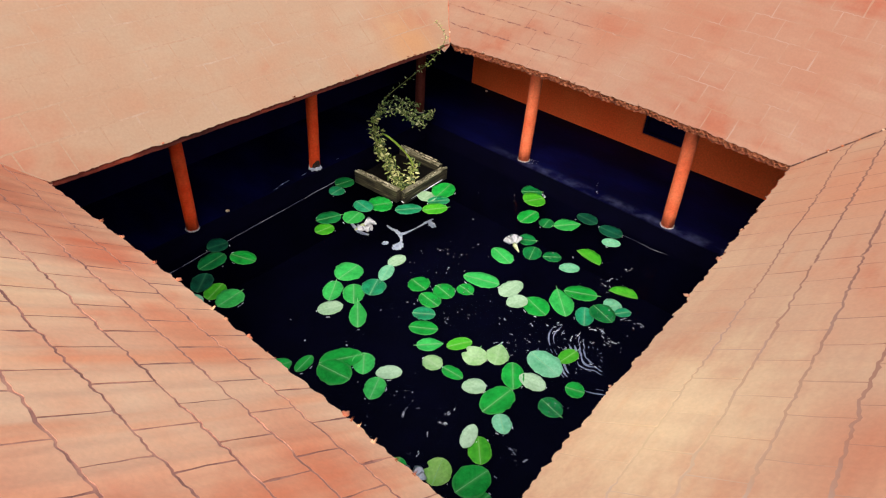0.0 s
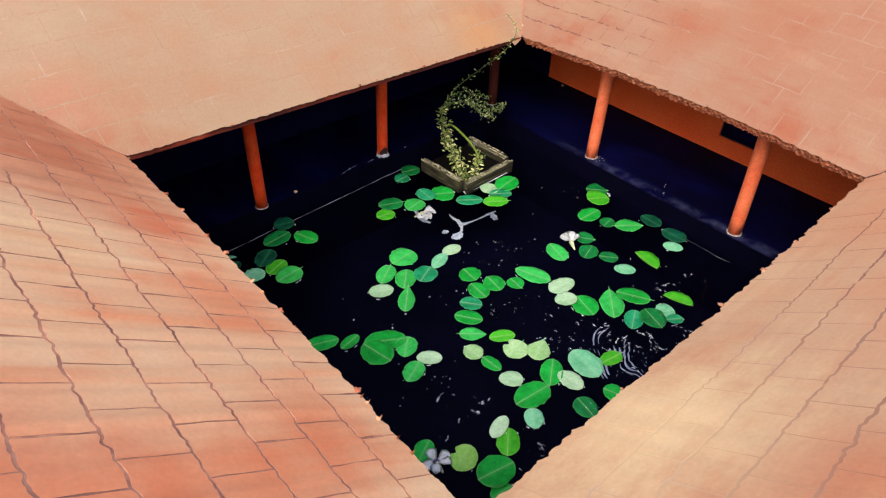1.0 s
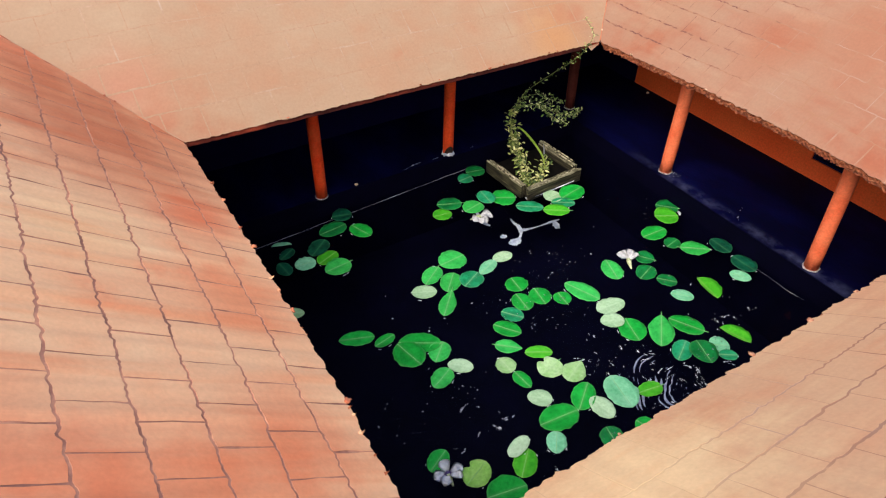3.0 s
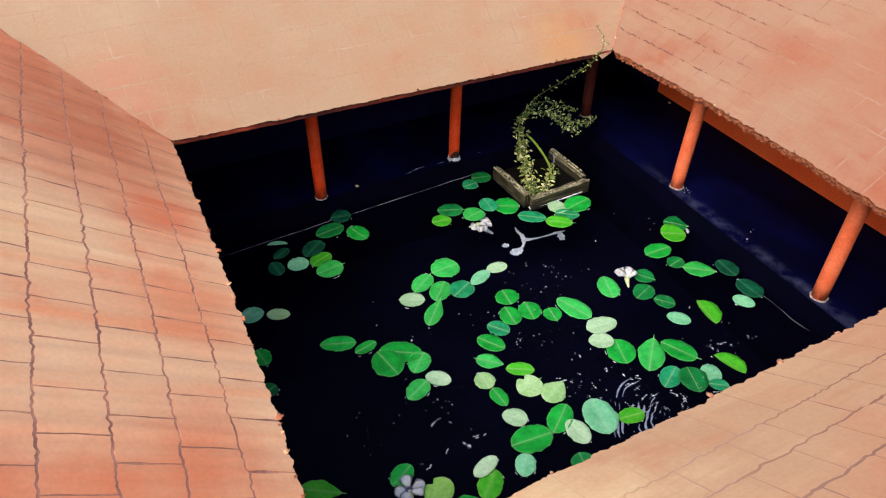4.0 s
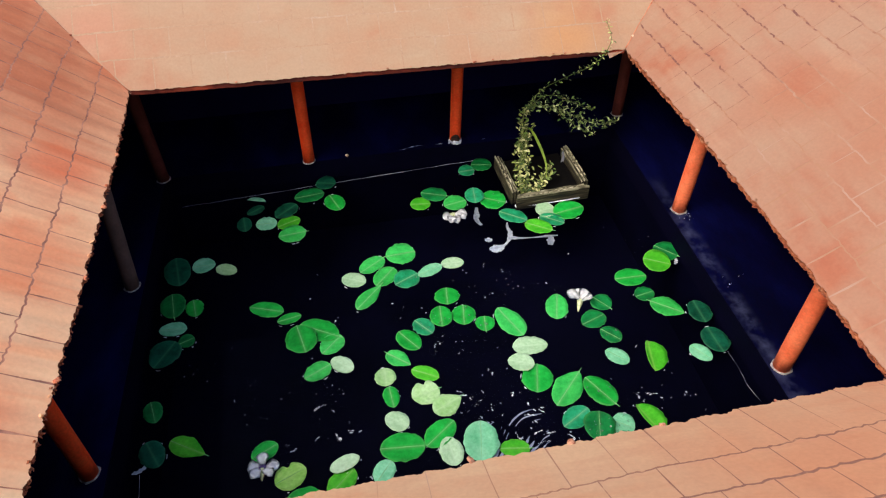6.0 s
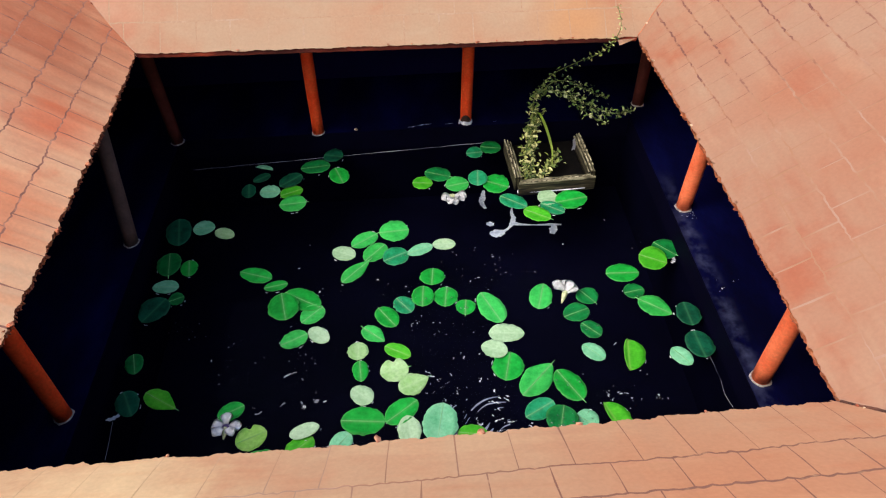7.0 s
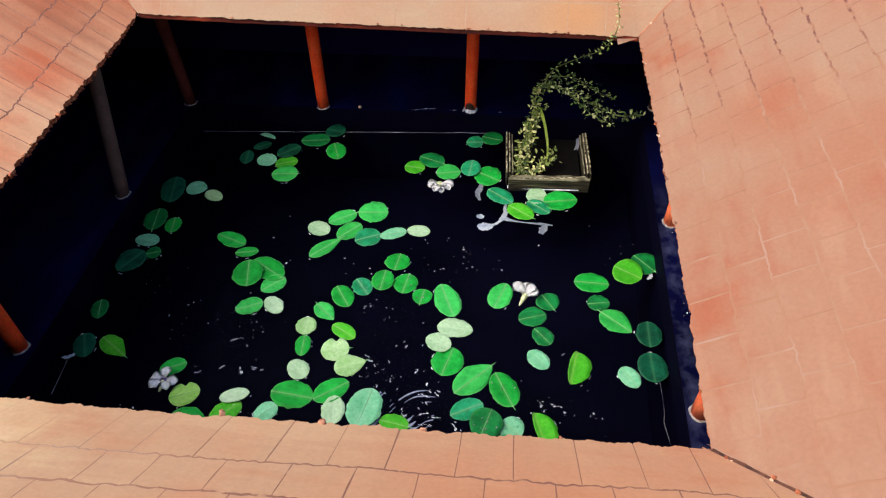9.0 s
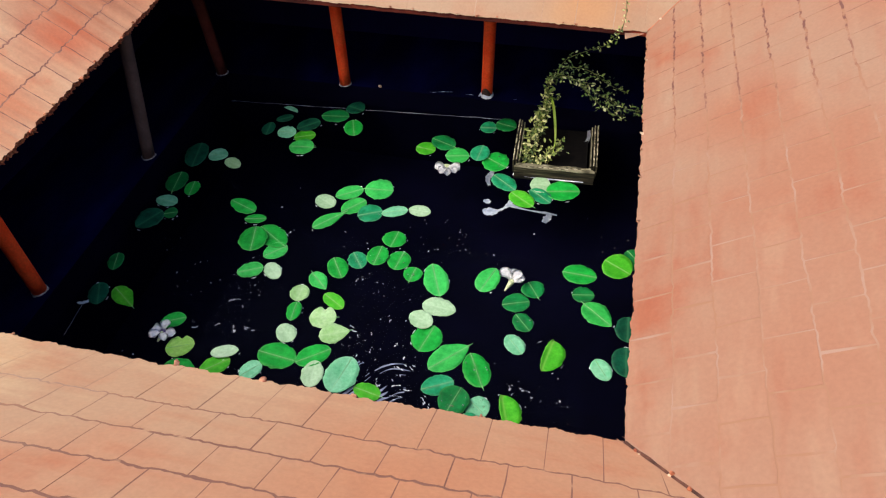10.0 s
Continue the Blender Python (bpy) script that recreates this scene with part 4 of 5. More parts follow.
put_leaf(0.1625, 0.1297, 18, 26.6, 13.8, "pale", "oval")
put_leaf(0.1589, 0.1151, 43, 29.6, 20.7, "bright", "oval")
put_leaf(0.0959, 0.3145, -19, 36.4, 19.7, "green", "oval")
put_leaf(0.1188, 0.2974, 13, 24.6, 13.8, "green", "oval")
put_leaf(0.1475, 0.2771, -31, 43.3, 26.6, "green", "oval", 1)
put_leaf(0.1302, 0.2676, -77, 35.5, 30.5, "green", "oval", 6)
put_leaf(0.1590, 0.2579, 44, 27.6, 21.7, "light", "oval")
put_leaf(0.1672, 0.2318, -42, 25.6, 16.7, "pale", "oval")
put_leaf(0.1440, 0.2275, 26, 27.6, 19.7, "light", "oval")
put_leaf(0.1870, 0.3376, -28, 27.6, 20.7, "pale", "oval")
put_leaf(0.2006, 0.3104, 47, 40.4, 17.7, "light", "point")
put_leaf(0.2084, 0.3580, 35, 33.5, 20.7, "light", "oval")
put_leaf(0.2203, 0.3377, 47, 31.5, 23.6, "light", "oval")
put_leaf(0.2407, 0.3682, 6, 33.5, 32.5, "light", "oval")
put_leaf(0.2422, 0.3292, 27, 28.6, 26.6, "teal", "wet")
put_leaf(0.2685, 0.3365, 23, 29.6, 15.8, "tealpale", "oval")
put_leaf(0.2946, 0.3450, -3, 25.6, 16.7, "pale", "oval")
put_leaf(0.2754, 0.4485, -7, 24.6, 23.6, "bright", "oval")
put_leaf(0.2941, 0.4627, -20, 32.5, 25.6, "deep", "oval")
put_leaf(0.3163, 0.4412, 14, 28.6, 26.6, "light", "oval")
put_leaf(0.3417, 0.4507, -95, 29.6, 22.7, "teal", "oval")
put_leaf(0.3625, 0.4406, -27, 31.5, 33.5, "green", "wet")
put_leaf(0.3423, 0.5016, 4, 20.7, 21.7, "teal", "oval")
put_leaf(0.3634, 0.5096, -13, 26.6, 26.6, "deep", "oval")
put_leaf(0.3786, 0.4059, -37, 35.5, 22.7, "teal", "oval")
put_leaf(0.4023, 0.3817, -35, 33.5, 22.7, "bright", "oval")
put_leaf(0.4193, 0.4112, 9, 23.6, 26.6, "pale", "oval")
put_leaf(0.4216, 0.3926, -36, 30.5, 19.7, "teal", "oval")
put_leaf(0.4454, 0.4041, 10, 38.4, 29.6, "green", "oval")
put_leaf(0.2797, 0.2972, -96, 23.6, 25.6, "green", "oval")
put_leaf(0.2690, 0.2714, -94, 26.6, 22.7, "green", "wet")
put_leaf(0.2921, 0.2708, -98, 25.6, 23.6, "green", "wet")
put_leaf(0.3107, 0.2553, -97, 19.7, 19.7, "green", "wet")
put_leaf(0.2496, 0.2620, -52, 24.6, 19.7, "teal", "wet")
put_leaf(0.2330, 0.2476, -55, 30.5, 20.7, "green", "oval")
put_leaf(0.2202, 0.2271, -40, 27.6, 17.7, "light", "point")
put_leaf(0.2055, 0.2106, -92, 20.7, 19.7, "paleyellow", "oval")
put_leaf(0.2426, 0.2073, -29, 27.6, 15.8, "bright", "oval")
put_leaf(0.2085, 0.1875, -85, 23.6, 14.8, "green", "oval")
put_leaf(0.2396, 0.1854, 13, 26.6, 25.6, "paleyellow", "heart")
put_leaf(0.2571, 0.1698, 25, 29.6, 22.7, "paleyellow", "point")
put_leaf(0.2103, 0.1624, -40, 23.6, 18.7, "pale", "oval")
put_leaf(0.2120, 0.1362, -6, 39.4, 27.6, "green", "oval")
put_leaf(0.2457, 0.1431, 37, 34.5, 21.7, "green", "oval")
put_leaf(0.2518, 0.1248, -82, 27.6, 19.7, "pale", "oval")
put_leaf(0.2784, 0.1290, -101, 39.4, 30.5, "tealpale", "oval")
put_leaf(0.3054, 0.1182, -9, 26.6, 16.7, "bright", "oval")
put_leaf(0.1939, 0.1174, 50, 22.7, 17.7, "tealpale", "oval")
put_leaf(0.3357, 0.2529, -66, 42.4, 24.6, "light", "oval")
put_leaf(0.3469, 0.2196, -6, 34.5, 21.7, "pale", "oval")
put_leaf(0.3332, 0.2018, -22, 25.6, 19.7, "pale", "oval")
put_leaf(0.3437, 0.1836, -105, 31.5, 28.6, "green", "oval")
put_leaf(0.3685, 0.1673, 45, 44.3, 26.6, "light", "point")
put_leaf(0.3957, 0.1593, -62, 37.4, 24.6, "green", "wet")
put_leaf(0.3654, 0.1363, 29, 30.5, 19.7, "teal", "oval")
put_leaf(0.3824, 0.1242, -107, 29.6, 27.6, "deep", "wet")
put_leaf(0.4039, 0.1233, -34, 20.7, 22.7, "tealpale", "wet")
put_leaf(0.4009, 0.1097, -35, 18.7, 13.8, "teal", "oval")
put_leaf(0.4275, 0.1237, -70, 32.5, 28.6, "bright", "half")
put_leaf(0.3870, 0.2626, -108, 34.5, 22.7, "light", "oval")
put_leaf(0.4327, 0.2583, -56, 21.7, 22.7, "deep", "oval")
put_leaf(0.4186, 0.2408, 20, 27.6, 22.7, "deep", "wet")
put_leaf(0.4283, 0.2189, -46, 22.7, 18.7, "deep", "wet")
put_leaf(0.4248, 0.1927, -46, 24.6, 17.7, "tealpale", "oval")
put_leaf(0.4561, 0.1866, -101, 35.5, 30.5, "bright", "half")
put_leaf(0.4752, 0.2865, -2, 34.5, 24.6, "green", "oval")
put_leaf(0.5111, 0.3024, -28, 29.6, 33.5, "bright", "oval", 6)
put_leaf(0.5291, 0.3186, -48, 28.6, 30.5, "deep", "oval", 1)
put_leaf(0.4812, 0.2624, 11, 21.7, 18.7, "deep", "wet")
put_leaf(0.4962, 0.2411, -38, 35.5, 25.6, "light", "point")
put_leaf(0.5251, 0.2293, -89, 28.6, 23.6, "dark", "oval")
put_leaf(0.5256, 0.1950, -87, 31.5, 26.6, "dark", "oval")
put_leaf(0.5046, 0.1823, -56, 23.6, 17.7, "tealpale", "oval")
put_leaf(0.2720, 0.0900, -67, 18.7, 19.7, "green", "oval")
put_leaf(0.2382, 0.0948, -101, 24.6, 21.7, "deep", "wet")
put_leaf(0.1300, 0.1000, -11, 35.5, 28.6, "green", "oval")
put_leaf(0.1210, 0.0840, -6, 21.7, 15.8, "green", "oval")


# ---- flowers ----
def make_flower(x, y, z, turn, tilt, petal_turns, size, petal_material, throat_material, tube_turn, label):
    base = tagged(new("flower"), label, "flower", "flowers floating on the pond")
    base.matrix_world = pose(x, y, z, tilt, 0, turn)
    for k, a in enumerate(petal_turns):
        rnd = random.Random(k + int(x * 1000))
        bm = bmesh.new()
        n = 8
        ln, wd = size * rnd.uniform(0.85, 1.1), size * rnd.uniform(0.70, 0.92)
        rows = []
        for i in range(n + 1):
            s = i / n
            w = wd * 0.5 * (0.22 + 0.78 * min(1, 1.6 * s)) * math.sqrt(max(0.03, 1 - max(0, (s - 0.55) / 0.45) ** 2))
            lift = size * (0.22 * math.sin(s * 2.6) + 0.12 * wob(s * 3, k, x * 50))
            rows.append([bm.verts.new((0.0012 + s * ln, w * q + 0.1 * size * wob(s * 2, k * 3, 1), lift + 0.25 * w * q * q + 0.08 * size * wob(s * 4, q + k, 8)))
                         for q in (-1, -0.5, 0, 0.5, 1)])
        for p, q in zip(rows, rows[1:]):
            for j in range(4):
                bm.faces.new((p[j], q[j], q[j + 1], p[j + 1]))
        bmesh.ops.solidify(bm, geom=bm.faces[:], thickness=0.0003)
        ob = part("petal", bm, petal_material, base, smooth=True)
        ob.matrix_basis = pose(0, 0, 0.0003 * k, rnd.uniform(-12, 12), rnd.uniform(-14, 6), a)
    bm = bmesh.new()
    tube(bm, [(0, 0, -0.001), (0, 0, 0.001), (0, 0, 0.0024)], [k * (1.6 if throat_material is M_PURPLE else 1.0) * size for k in (0.14, 0.22, 0.1)], 10)
    part("throat", bm, throat_material, base, "dark purple throat" if throat_material is M_PURPLE else "greenish throat", smooth=True)
    bm = bmesh.new()
    c, d = math.cos(radians(tube_turn)), math.sin(radians(tube_turn))
    tube(bm, [(c * size * t, d * size * t, -0.0006 * t) for t in (0.0, 0.3, 0.55, 0.8)], [0.0030, 0.0023, 0.0015, 0.0007], 8)
    part("stalk", bm, M_TUBE, base, "pale green flower tube", smooth=True)


make_flower(0.0955, 0.1363, 0.0045, 0, 4, (5, 85, 165, 225, 310), 0.0125, M_LILAC, M_PURPLE, 265, "lilac-white five-petalled flower with dark throat afloat")
make_flower(0.3096, 0.4177, 0.0050, 0, 8, (-80, -112, -45, -148, -15), 0.0150, M_PETAL, M_TUBE, 175, "white ragged flower floating beside a leaf")
make_flower(0.4105, 0.2615, 0.0060, 0, 12, (18, 55, 95, 138), 0.0145, M_PETAL, M_TUBE, 245, "white flower with greenish tube tipped on its side")


# ---- planter ----
planter = tagged(new("planter_box"), "square planter of weathered grey-brown wooden strips in the pond", "planter")
planter.matrix_world = pose(0.4297, 0.4665, 0, 0, 0, 3)
HX, HY, PH = 0.0462, 0.0430, 0.0150


def strip(bm, lo, hi, seed, along):
    """A rough strip of wood with chipped top edges."""
    n = 10
    rings = []
    for i in range(n + 1):
        t = i / n
        ring = []
        for a, b in ((0, 0), (1, 0), (1, 0.9), (0.82, 1), (0.15, 1), (0, 0.92)):
            c = [0, 0, lo[2] + (hi[2] - lo[2]) * b]
            c[along] = lo[along] + (hi[along] - lo[along]) * t
            o = 1 - along
            c[o] = lo[o] + (hi[o] - lo[o]) * a + 0.0006 * wob(t * 9, a * 3, seed)
            c[2] += (0.0014 * wob(t * 7, a * 2.0, seed + 5) if b > 0.5 else 0)
            ring.append(bm.verts.new(c))
        rings.append(ring)
    for p, q in zip(rings, rings[1:]):
        for k in range(6):
            # Top faces take a paler wood, painted as lit; sides stay dark.
            bm.faces.new((p[k], q[k], q[(k + 1) % 6], p[(k + 1) % 6])).material_index = 1 if k in (2, 3, 4) else 0
    bm.faces.new(rings[0])
    bm.faces.new(rings[-1][::-1])
    bmesh.ops.recalc_face_normals(bm, faces=bm.faces[:])


def planter_strip(lo, hi, seed, along, label=""):
    bm = bmesh.new()
    strip(bm, lo, hi, seed, along)
    part("strip", bm, M_WOOD, planter, label).data.materials.append(M_WOOD_TOP)


seed = 0
THIN, SLAT = 0.0029, 0.0017
for j in range(3):
    y = -HY + THIN * 0.5 + j * (THIN + 0.0004)
    planter_strip((-HX + 0.001 + 0.002 * j, y - THIN / 2, -0.003), (HX - 0.001 - 0.002 * j, y + THIN / 2, PH - (0.0, 0.0006, 0.0014)[j]), seed, 0)
    seed += 1
for sx in (-1, 1):
    for j in range(3):
        x = sx * (HX + SLAT * 0.5 - j * (SLAT + 0.0016))
        planter_strip((x - SLAT / 2, -HY + 3 * THIN + 0.0022, -0.003), (x + SLAT / 2, HY - 0.002 * j, PH + (0.0004, 0.0012, 0.0002)[j]), seed, 1)
        seed += 1
planter_strip((-HX + 0.009, HY - 0.003, -0.003), (HX - 0.009, HY, 0.0018), seed, 0, "sunken strip of wet wood")
# thin pale ragged lines along the top edges of the strips
for along, at, lo, hi, z in ((0, -HY + 0.0014, -0.040, 0.020, PH), (0, -HY + 0.0046, -0.010, 0.036, PH - 0.0008), (0, -HY + 0.0080, -0.030, 0.030, PH - 0.0028),
                             (1, -HX - 0.0008, -0.030, 0.030, PH + 0.0018), (1, -HX + 0.0025, -0.020, 0.040, PH + 0.0010), (1, -HX + 0.0058, -0.028, 0.012, PH - 0.0018),
                             (1, HX + 0.0008, -0.028, 0.038, PH + 0.0018), (1, HX - 0.0025, -0.026, 0.034, PH + 0.0010), (1, HX - 0.0058, -0.020, 0.030, PH - 0.0018)):
    pts = []
    for k in range(13):
        c = [0.0, 0.0, z + 0.0003 + 0.0006 * wob(k * 0.7, at * 90, 3.0)]
        c[along] = lo + (hi - lo) * k / 12
        c[1 - along] = at + 0.0005 * wob(k * 0.9, at * 70, 5.0)
        pts.append(c)
    bm = bmesh.new()
    tube(bm, pts, [0.0002] + [(0.0006 + 0.0004 * along) * (0.6 + abs(wob(k * 1.3, at * 50, 8.0))) for k in range(11)] + [0.0002], 5)
    part("edge_line", bm, M_WOOD_EDGE, planter, "thin pale line along an edge of the wood")
bm = bmesh.new()
box(bm, (-HX + 0.0095, -HY + 0.0105, -0.003), (HX - 0.0095, HY - 0.0035, 0.0075))
part("soil", bm, M_SOIL, planter, "wet black soil")


# ---- creeper ----
creeper = tagged(new("creeper_plant"), "straggling creeper with tiny yellow-green leaves growing from the planter", "plant")


def curve_points(pts, steps=8):
    out = []
    P = [Vector(p) for p in pts]
    P = [P[0] * 2 - P[1]] + P + [P[-1] * 2 - P[-2]]
    for i in range(1, len(P) - 2):
        for s in range(steps):
            t = s / steps
            out.append(0.5 * ((2 * P[i]) + (P[i + 1] - P[i - 1]) * t + (2 * P[i - 1] - 5 * P[i] + 4 * P[i + 1] - P[i + 2]) * t * t
                              + (3 * P[i] - P[i - 1] - 3 * P[i + 1] + P[i + 2]) * t ** 3))
    out.append(P[-2])
    return out


SPRIGS = random.Random(77)


def sprig_leaf(bm, at, size):
    d = Vector((SPRIGS.gauss(0, 1), SPRIGS.gauss(0, 1), SPRIGS.gauss(0.2, 0.8))).normalized()
    nrm = Vector((SPRIGS.gauss(0, 0.6), SPRIGS.gauss(-0.3, 0.6), 1)).normalized()
    side = d.cross(nrm).normalized()
    nrm = side.cross(d)
    rows = []
    for s, w in ((0.0, 0.05), (0.3, 0.22), (0.65, 0.24), (1.0, 0.03)):
        rows.append([bm.verts.new(at + size * (d * s + side * w * q + nrm * (0.12 * abs(q) - 0.2 * s * s))) for q in (-1, 0, 1)])
    for a, b in zip(rows, rows[1:]):
        for j in range(2):
            bm.faces.new((a[j], b[j], b[j + 1], a[j + 1]))


def make_stem(pts, r0, r1, density, spread, size, leafage=None):
    path = curve_points(pts)
    bm = bmesh.new()
    tube(bm, path, [r0 + (r1 - r0) * i / (len(path) - 1) for i in range(len(path))], 6)
    stem = part("stem", bm, M_STEM, creeper, smooth=True)
    bm = bmesh.new()
    for a, b in zip(path, path[1:]):
        want = (b - a).length * density
        for _ in range(int(want) + (SPRIGS.random() < want % 1)):
            at = a.lerp(b, SPRIGS.random()) + Vector([SPRIGS.gauss(0, spread) for _ in range(3)])
            sprig_leaf(bm, at, size * SPRIGS.uniform(0.6, 1.3))
    tagged(part("leaves", bm, leafage or M_SPRIG, stem, "tiny green leaves, darker as if shaded" if leafage else "tiny yellow-green leaves"), kind="stuff")


make_stem([(0.396, 0.436, 0.006), (0.397, 0.450, 0.020), (0.402, 0.470, 0.034), (0.411, 0.494, 0.050), (0.412, 0.503, 0.072), (0.420, 0.503, 0.086)], 0.0011, 0.0006, 2300, 0.0034, 0.0052)
make_stem([(0.401, 0.434, 0.006), (0.405, 0.446, 0.018), (0.408, 0.466, 0.032), (0.415, 0.488, 0.044), (0.416, 0.500, 0.062)], 0.0010, 0.0006, 2000, 0.0036, 0.0050)
make_stem([(0.402, 0.433, 0.006), (0.414, 0.437, 0.013), (0.427, 0.446, 0.024), (0.436, 0.452, 0.030)], 0.0014, 0.0007, 2900, 0.0034, 0.0054)
make_stem([(0.420, 0.503, 0.086), (0.432, 0.496, 0.089), (0.445, 0.491, 0.088), (0.464, 0.491, 0.077), (0.482, 0.492, 0.066), (0.507, 0.493, 0.056), (0.535, 0.507, 0.048)], 0.0006, 0.0004, 1500, 0.0032, 0.0042, M_SPRIG_SHADED)
make_stem([(0.416, 0.502, 0.080), (0.432, 0.500, 0.098), (0.454, 0.500, 0.097), (0.476, 0.500, 0.083), (0.498, 0.501, 0.072)], 0.0005, 0.0003, 1100, 0.0030, 0.0040, M_SPRIG_SHADED)
make_stem([(0.445, 0.491, 0.086), (0.461, 0.487, 0.073), (0.480, 0.488, 0.056), (0.500, 0.490, 0.045)], 0.0005, 0.0003, 1100, 0.0030, 0.0040, M_SPRIG_SHADED)
make_stem([(0.420, 0.503, 0.086), (0.424, 0.499, 0.102), (0.432, 0.489, 0.118), (0.450, 0.476, 0.136), (0.459, 0.470, 0.144)], 0.0004, 0.0003, 520, 0.0018, 0.0032, M_SPRIG_SHADED)
make_stem([(0.459, 0.470, 0.144), (0.468, 0.464, 0.152), (0.477, 0.452, 0.170), (0.4805, 0.446, 0.187), (0.481, 0.450, 0.196), (0.479, 0.462, 0.206)], 0.0004, 0.0003, 800, 0.0017, 0.0033)

path = curve_points([(0.413, 0.499, 0.060), (0.418, 0.488, 0.062), (0.424, 0.470, 0.052), (0.428, 0.452, 0.038), (0.428, 0.442, 0.024)])
bm = bmesh.new()
edge_a, edge_b, mid = [], [], []
for i, p in enumerate(path):
    w = 0.0014 * math.sin(math.pi * min(1, 0.15 + 0.85 * i / (len(path) - 1))) + 0.0003
    edge_a.append(bm.verts.new(p + Vector((w, -w * 0.4, 0.0003))))
    mid.append(bm.verts.new(p - Vector((0, 0, 0.0004))))
    edge_b.append(bm.verts.new(p + Vector((-w, w * 0.4, 0.0003))))
for i in range(len(path) - 1):
    bm.faces.new((edge_a[i], edge_a[i + 1], mid[i + 1], mid[i]))
    bm.faces.new((mid[i], mid[i + 1], edge_b[i + 1], edge_b[i]))
bmesh.ops.solidify(bm, geom=bm.faces[:], thickness=0.0003)
part("grass_blade", bm, M_BLADE, creeper, "long bright green curved blade", smooth=True)


# ---- scraps and threads on the water ----
def make_thread(name, pts, radius, material, label):
    bm = bmesh.new()
    path = curve_points(pts, 10)
    tube(bm, path, [radius * (0.75 + 0.9 * wob(i * 0.11, radius * 9e4, 2.0)) for i in range(len(path))], 5)
    return thing(name, bm, material, label, "thread", smooth=True)


make_thread("floating_thread", [(-0.006 + 0.0194 * k, 0.498 + 0.0013 * k + 0.0013 * wob(k * 0.8, 2.0, 3.0), 0.0006) for k in range(21)], 0.00024, M_THREAD,
            "thin whitish thread lying along the pond edge")
make_thread("floating_thread", [(0.530, 0.184, 0.0006), (0.531, 0.170, 0.0006), (0.531, 0.152, 0.0006), (0.530, 0.141, 0.0006), (0.533, 0.122, 0.0006)], 0.00012, M_THREAD,
            "thin whitish thread trailing from a leaf")
make_thread("floating_thread", [(-0.006, 0.152, 0.0006), (-0.004, 0.136, 0.0006), (-0.002, 0.116, 0.0006)], 0.00016, M_THREAD, "thin whitish thread trailing from a leaf")


def make_scrap(x, y, turn, length, width, bend, label="bluish-white wet scrap of film floating on the pond"):
    bm = bmesh.new()
    n = 10
    rows = []
    for i in range(n + 1):
        s = i / n - 0.5
        w = width * 0.8 * (0.25 + 0.75 * abs(math.sin(i * 1.1 + length * 400)) * (1 - (2 * s) ** 4))
        rows.append([bm.verts.new((s * length, q * w + bend * length * (s * s - 0.1) + 0.1 * width * wob(s * 6, q, x * 90), 0.0004 + 0.0002 * wob(s * 9, q * 2, y * 70))) for q in (-1, 0, 1)])
    for p, q in zip(rows, rows[1:]):
        for j in range(2):
            bm.faces.new((p[j], q[j], q[j + 1], p[j + 1]))
    bmesh.ops.solidify(bm, geom=bm.faces[:], thickness=0.0003)
    ob = thing("floating_scrap", bm, M_FILM, label, "scrap", "scraps floating by the planter")
    ob.matrix_world = pose(x, y, 0.0003, 0, 0, turn)


def flat_ribbon(bm, pts, widths, seed, z):
    """A flat ribbon, swelling and narrowing along its way."""
    path = curve_points([(x, y, z) for x, y in pts], 6)
    rows = []
    for i, p in enumerate(path):
        t = i / (len(path) - 1) * (len(widths) - 1)
        k = min(int(t), len(widths) - 2)
        w = widths[k] + (widths[k + 1] - widths[k]) * (t - k)
        d = (path[min(i + 1, len(path) - 1)] - path[max(i - 1, 0)]).normalized()
        side = Vector((-d.y, d.x, 0))
        rows.append([bm.verts.new(p + side * w * 0.52 * q * (1 + 0.5 * wob(i * 0.55, q * 3, seed)) + Vector((0, 0, 0.0002 * (1 - q * q)))) for q in (-1, 0, 1)])
    for a, b in zip(rows, rows[1:]):
        for k in range(2):
            bm.faces.new((a[k], b[k], b[k + 1], a[k + 1]))


def make_wisp(strips, label, z=0.0006):
    bm = bmesh.new()
    for n, (pts, widths) in enumerate(strips):
        flat_ribbon(bm, pts, widths, n * 3.7, z)
    thing("floating_scrap", bm, M_WISP, label, "scrap", "scraps in the water by the planter", smooth=True)


SUNK = -0.05
make_wisp([([(0.354, 0.411), (0.357, 0.409), (0.363, 0.408), (0.371, 0.410)], (0.003, 0.011, 0.013, 0.006)),
           ([(0.370, 0.410), (0.377, 0.416), (0.383, 0.424)], (0.004, 0.0026, 0.006)),
           ([(0.383, 0.424), (0.385, 0.434), (0.384, 0.442), (0.386, 0.452)], (0.006, 0.0055, 0.0040, 0.0014)),
           ([(0.383, 0.424), (0.394, 0.421), (0.408, 0.419), (0.430, 0.418), (0.442, 0.417)], (0.0060, 0.0034, 0.0014, 0.0040, 0.002)),
           ([(0.434, 0.418), (0.431, 0.410), (0.428, 0.402)], (0.0040, 0.0095, 0.0050))], "branching bluish-white wisp set below the pond surface", SUNK)
make_wisp([([(0.351, 0.426), (0.355, 0.425), (0.360, 0.424)], (0.0030, 0.0080, 0.0045))], "small white blob set below the pond surface", SUNK)
make_wisp([([(0.354, 0.488), (0.351, 0.474), (0.349, 0.464), (0.353, 0.453)], (0.0030, 0.0075, 0.0060, 0.0030))], "bluish-white wisp set below the surface beside a white flower", SUNK)
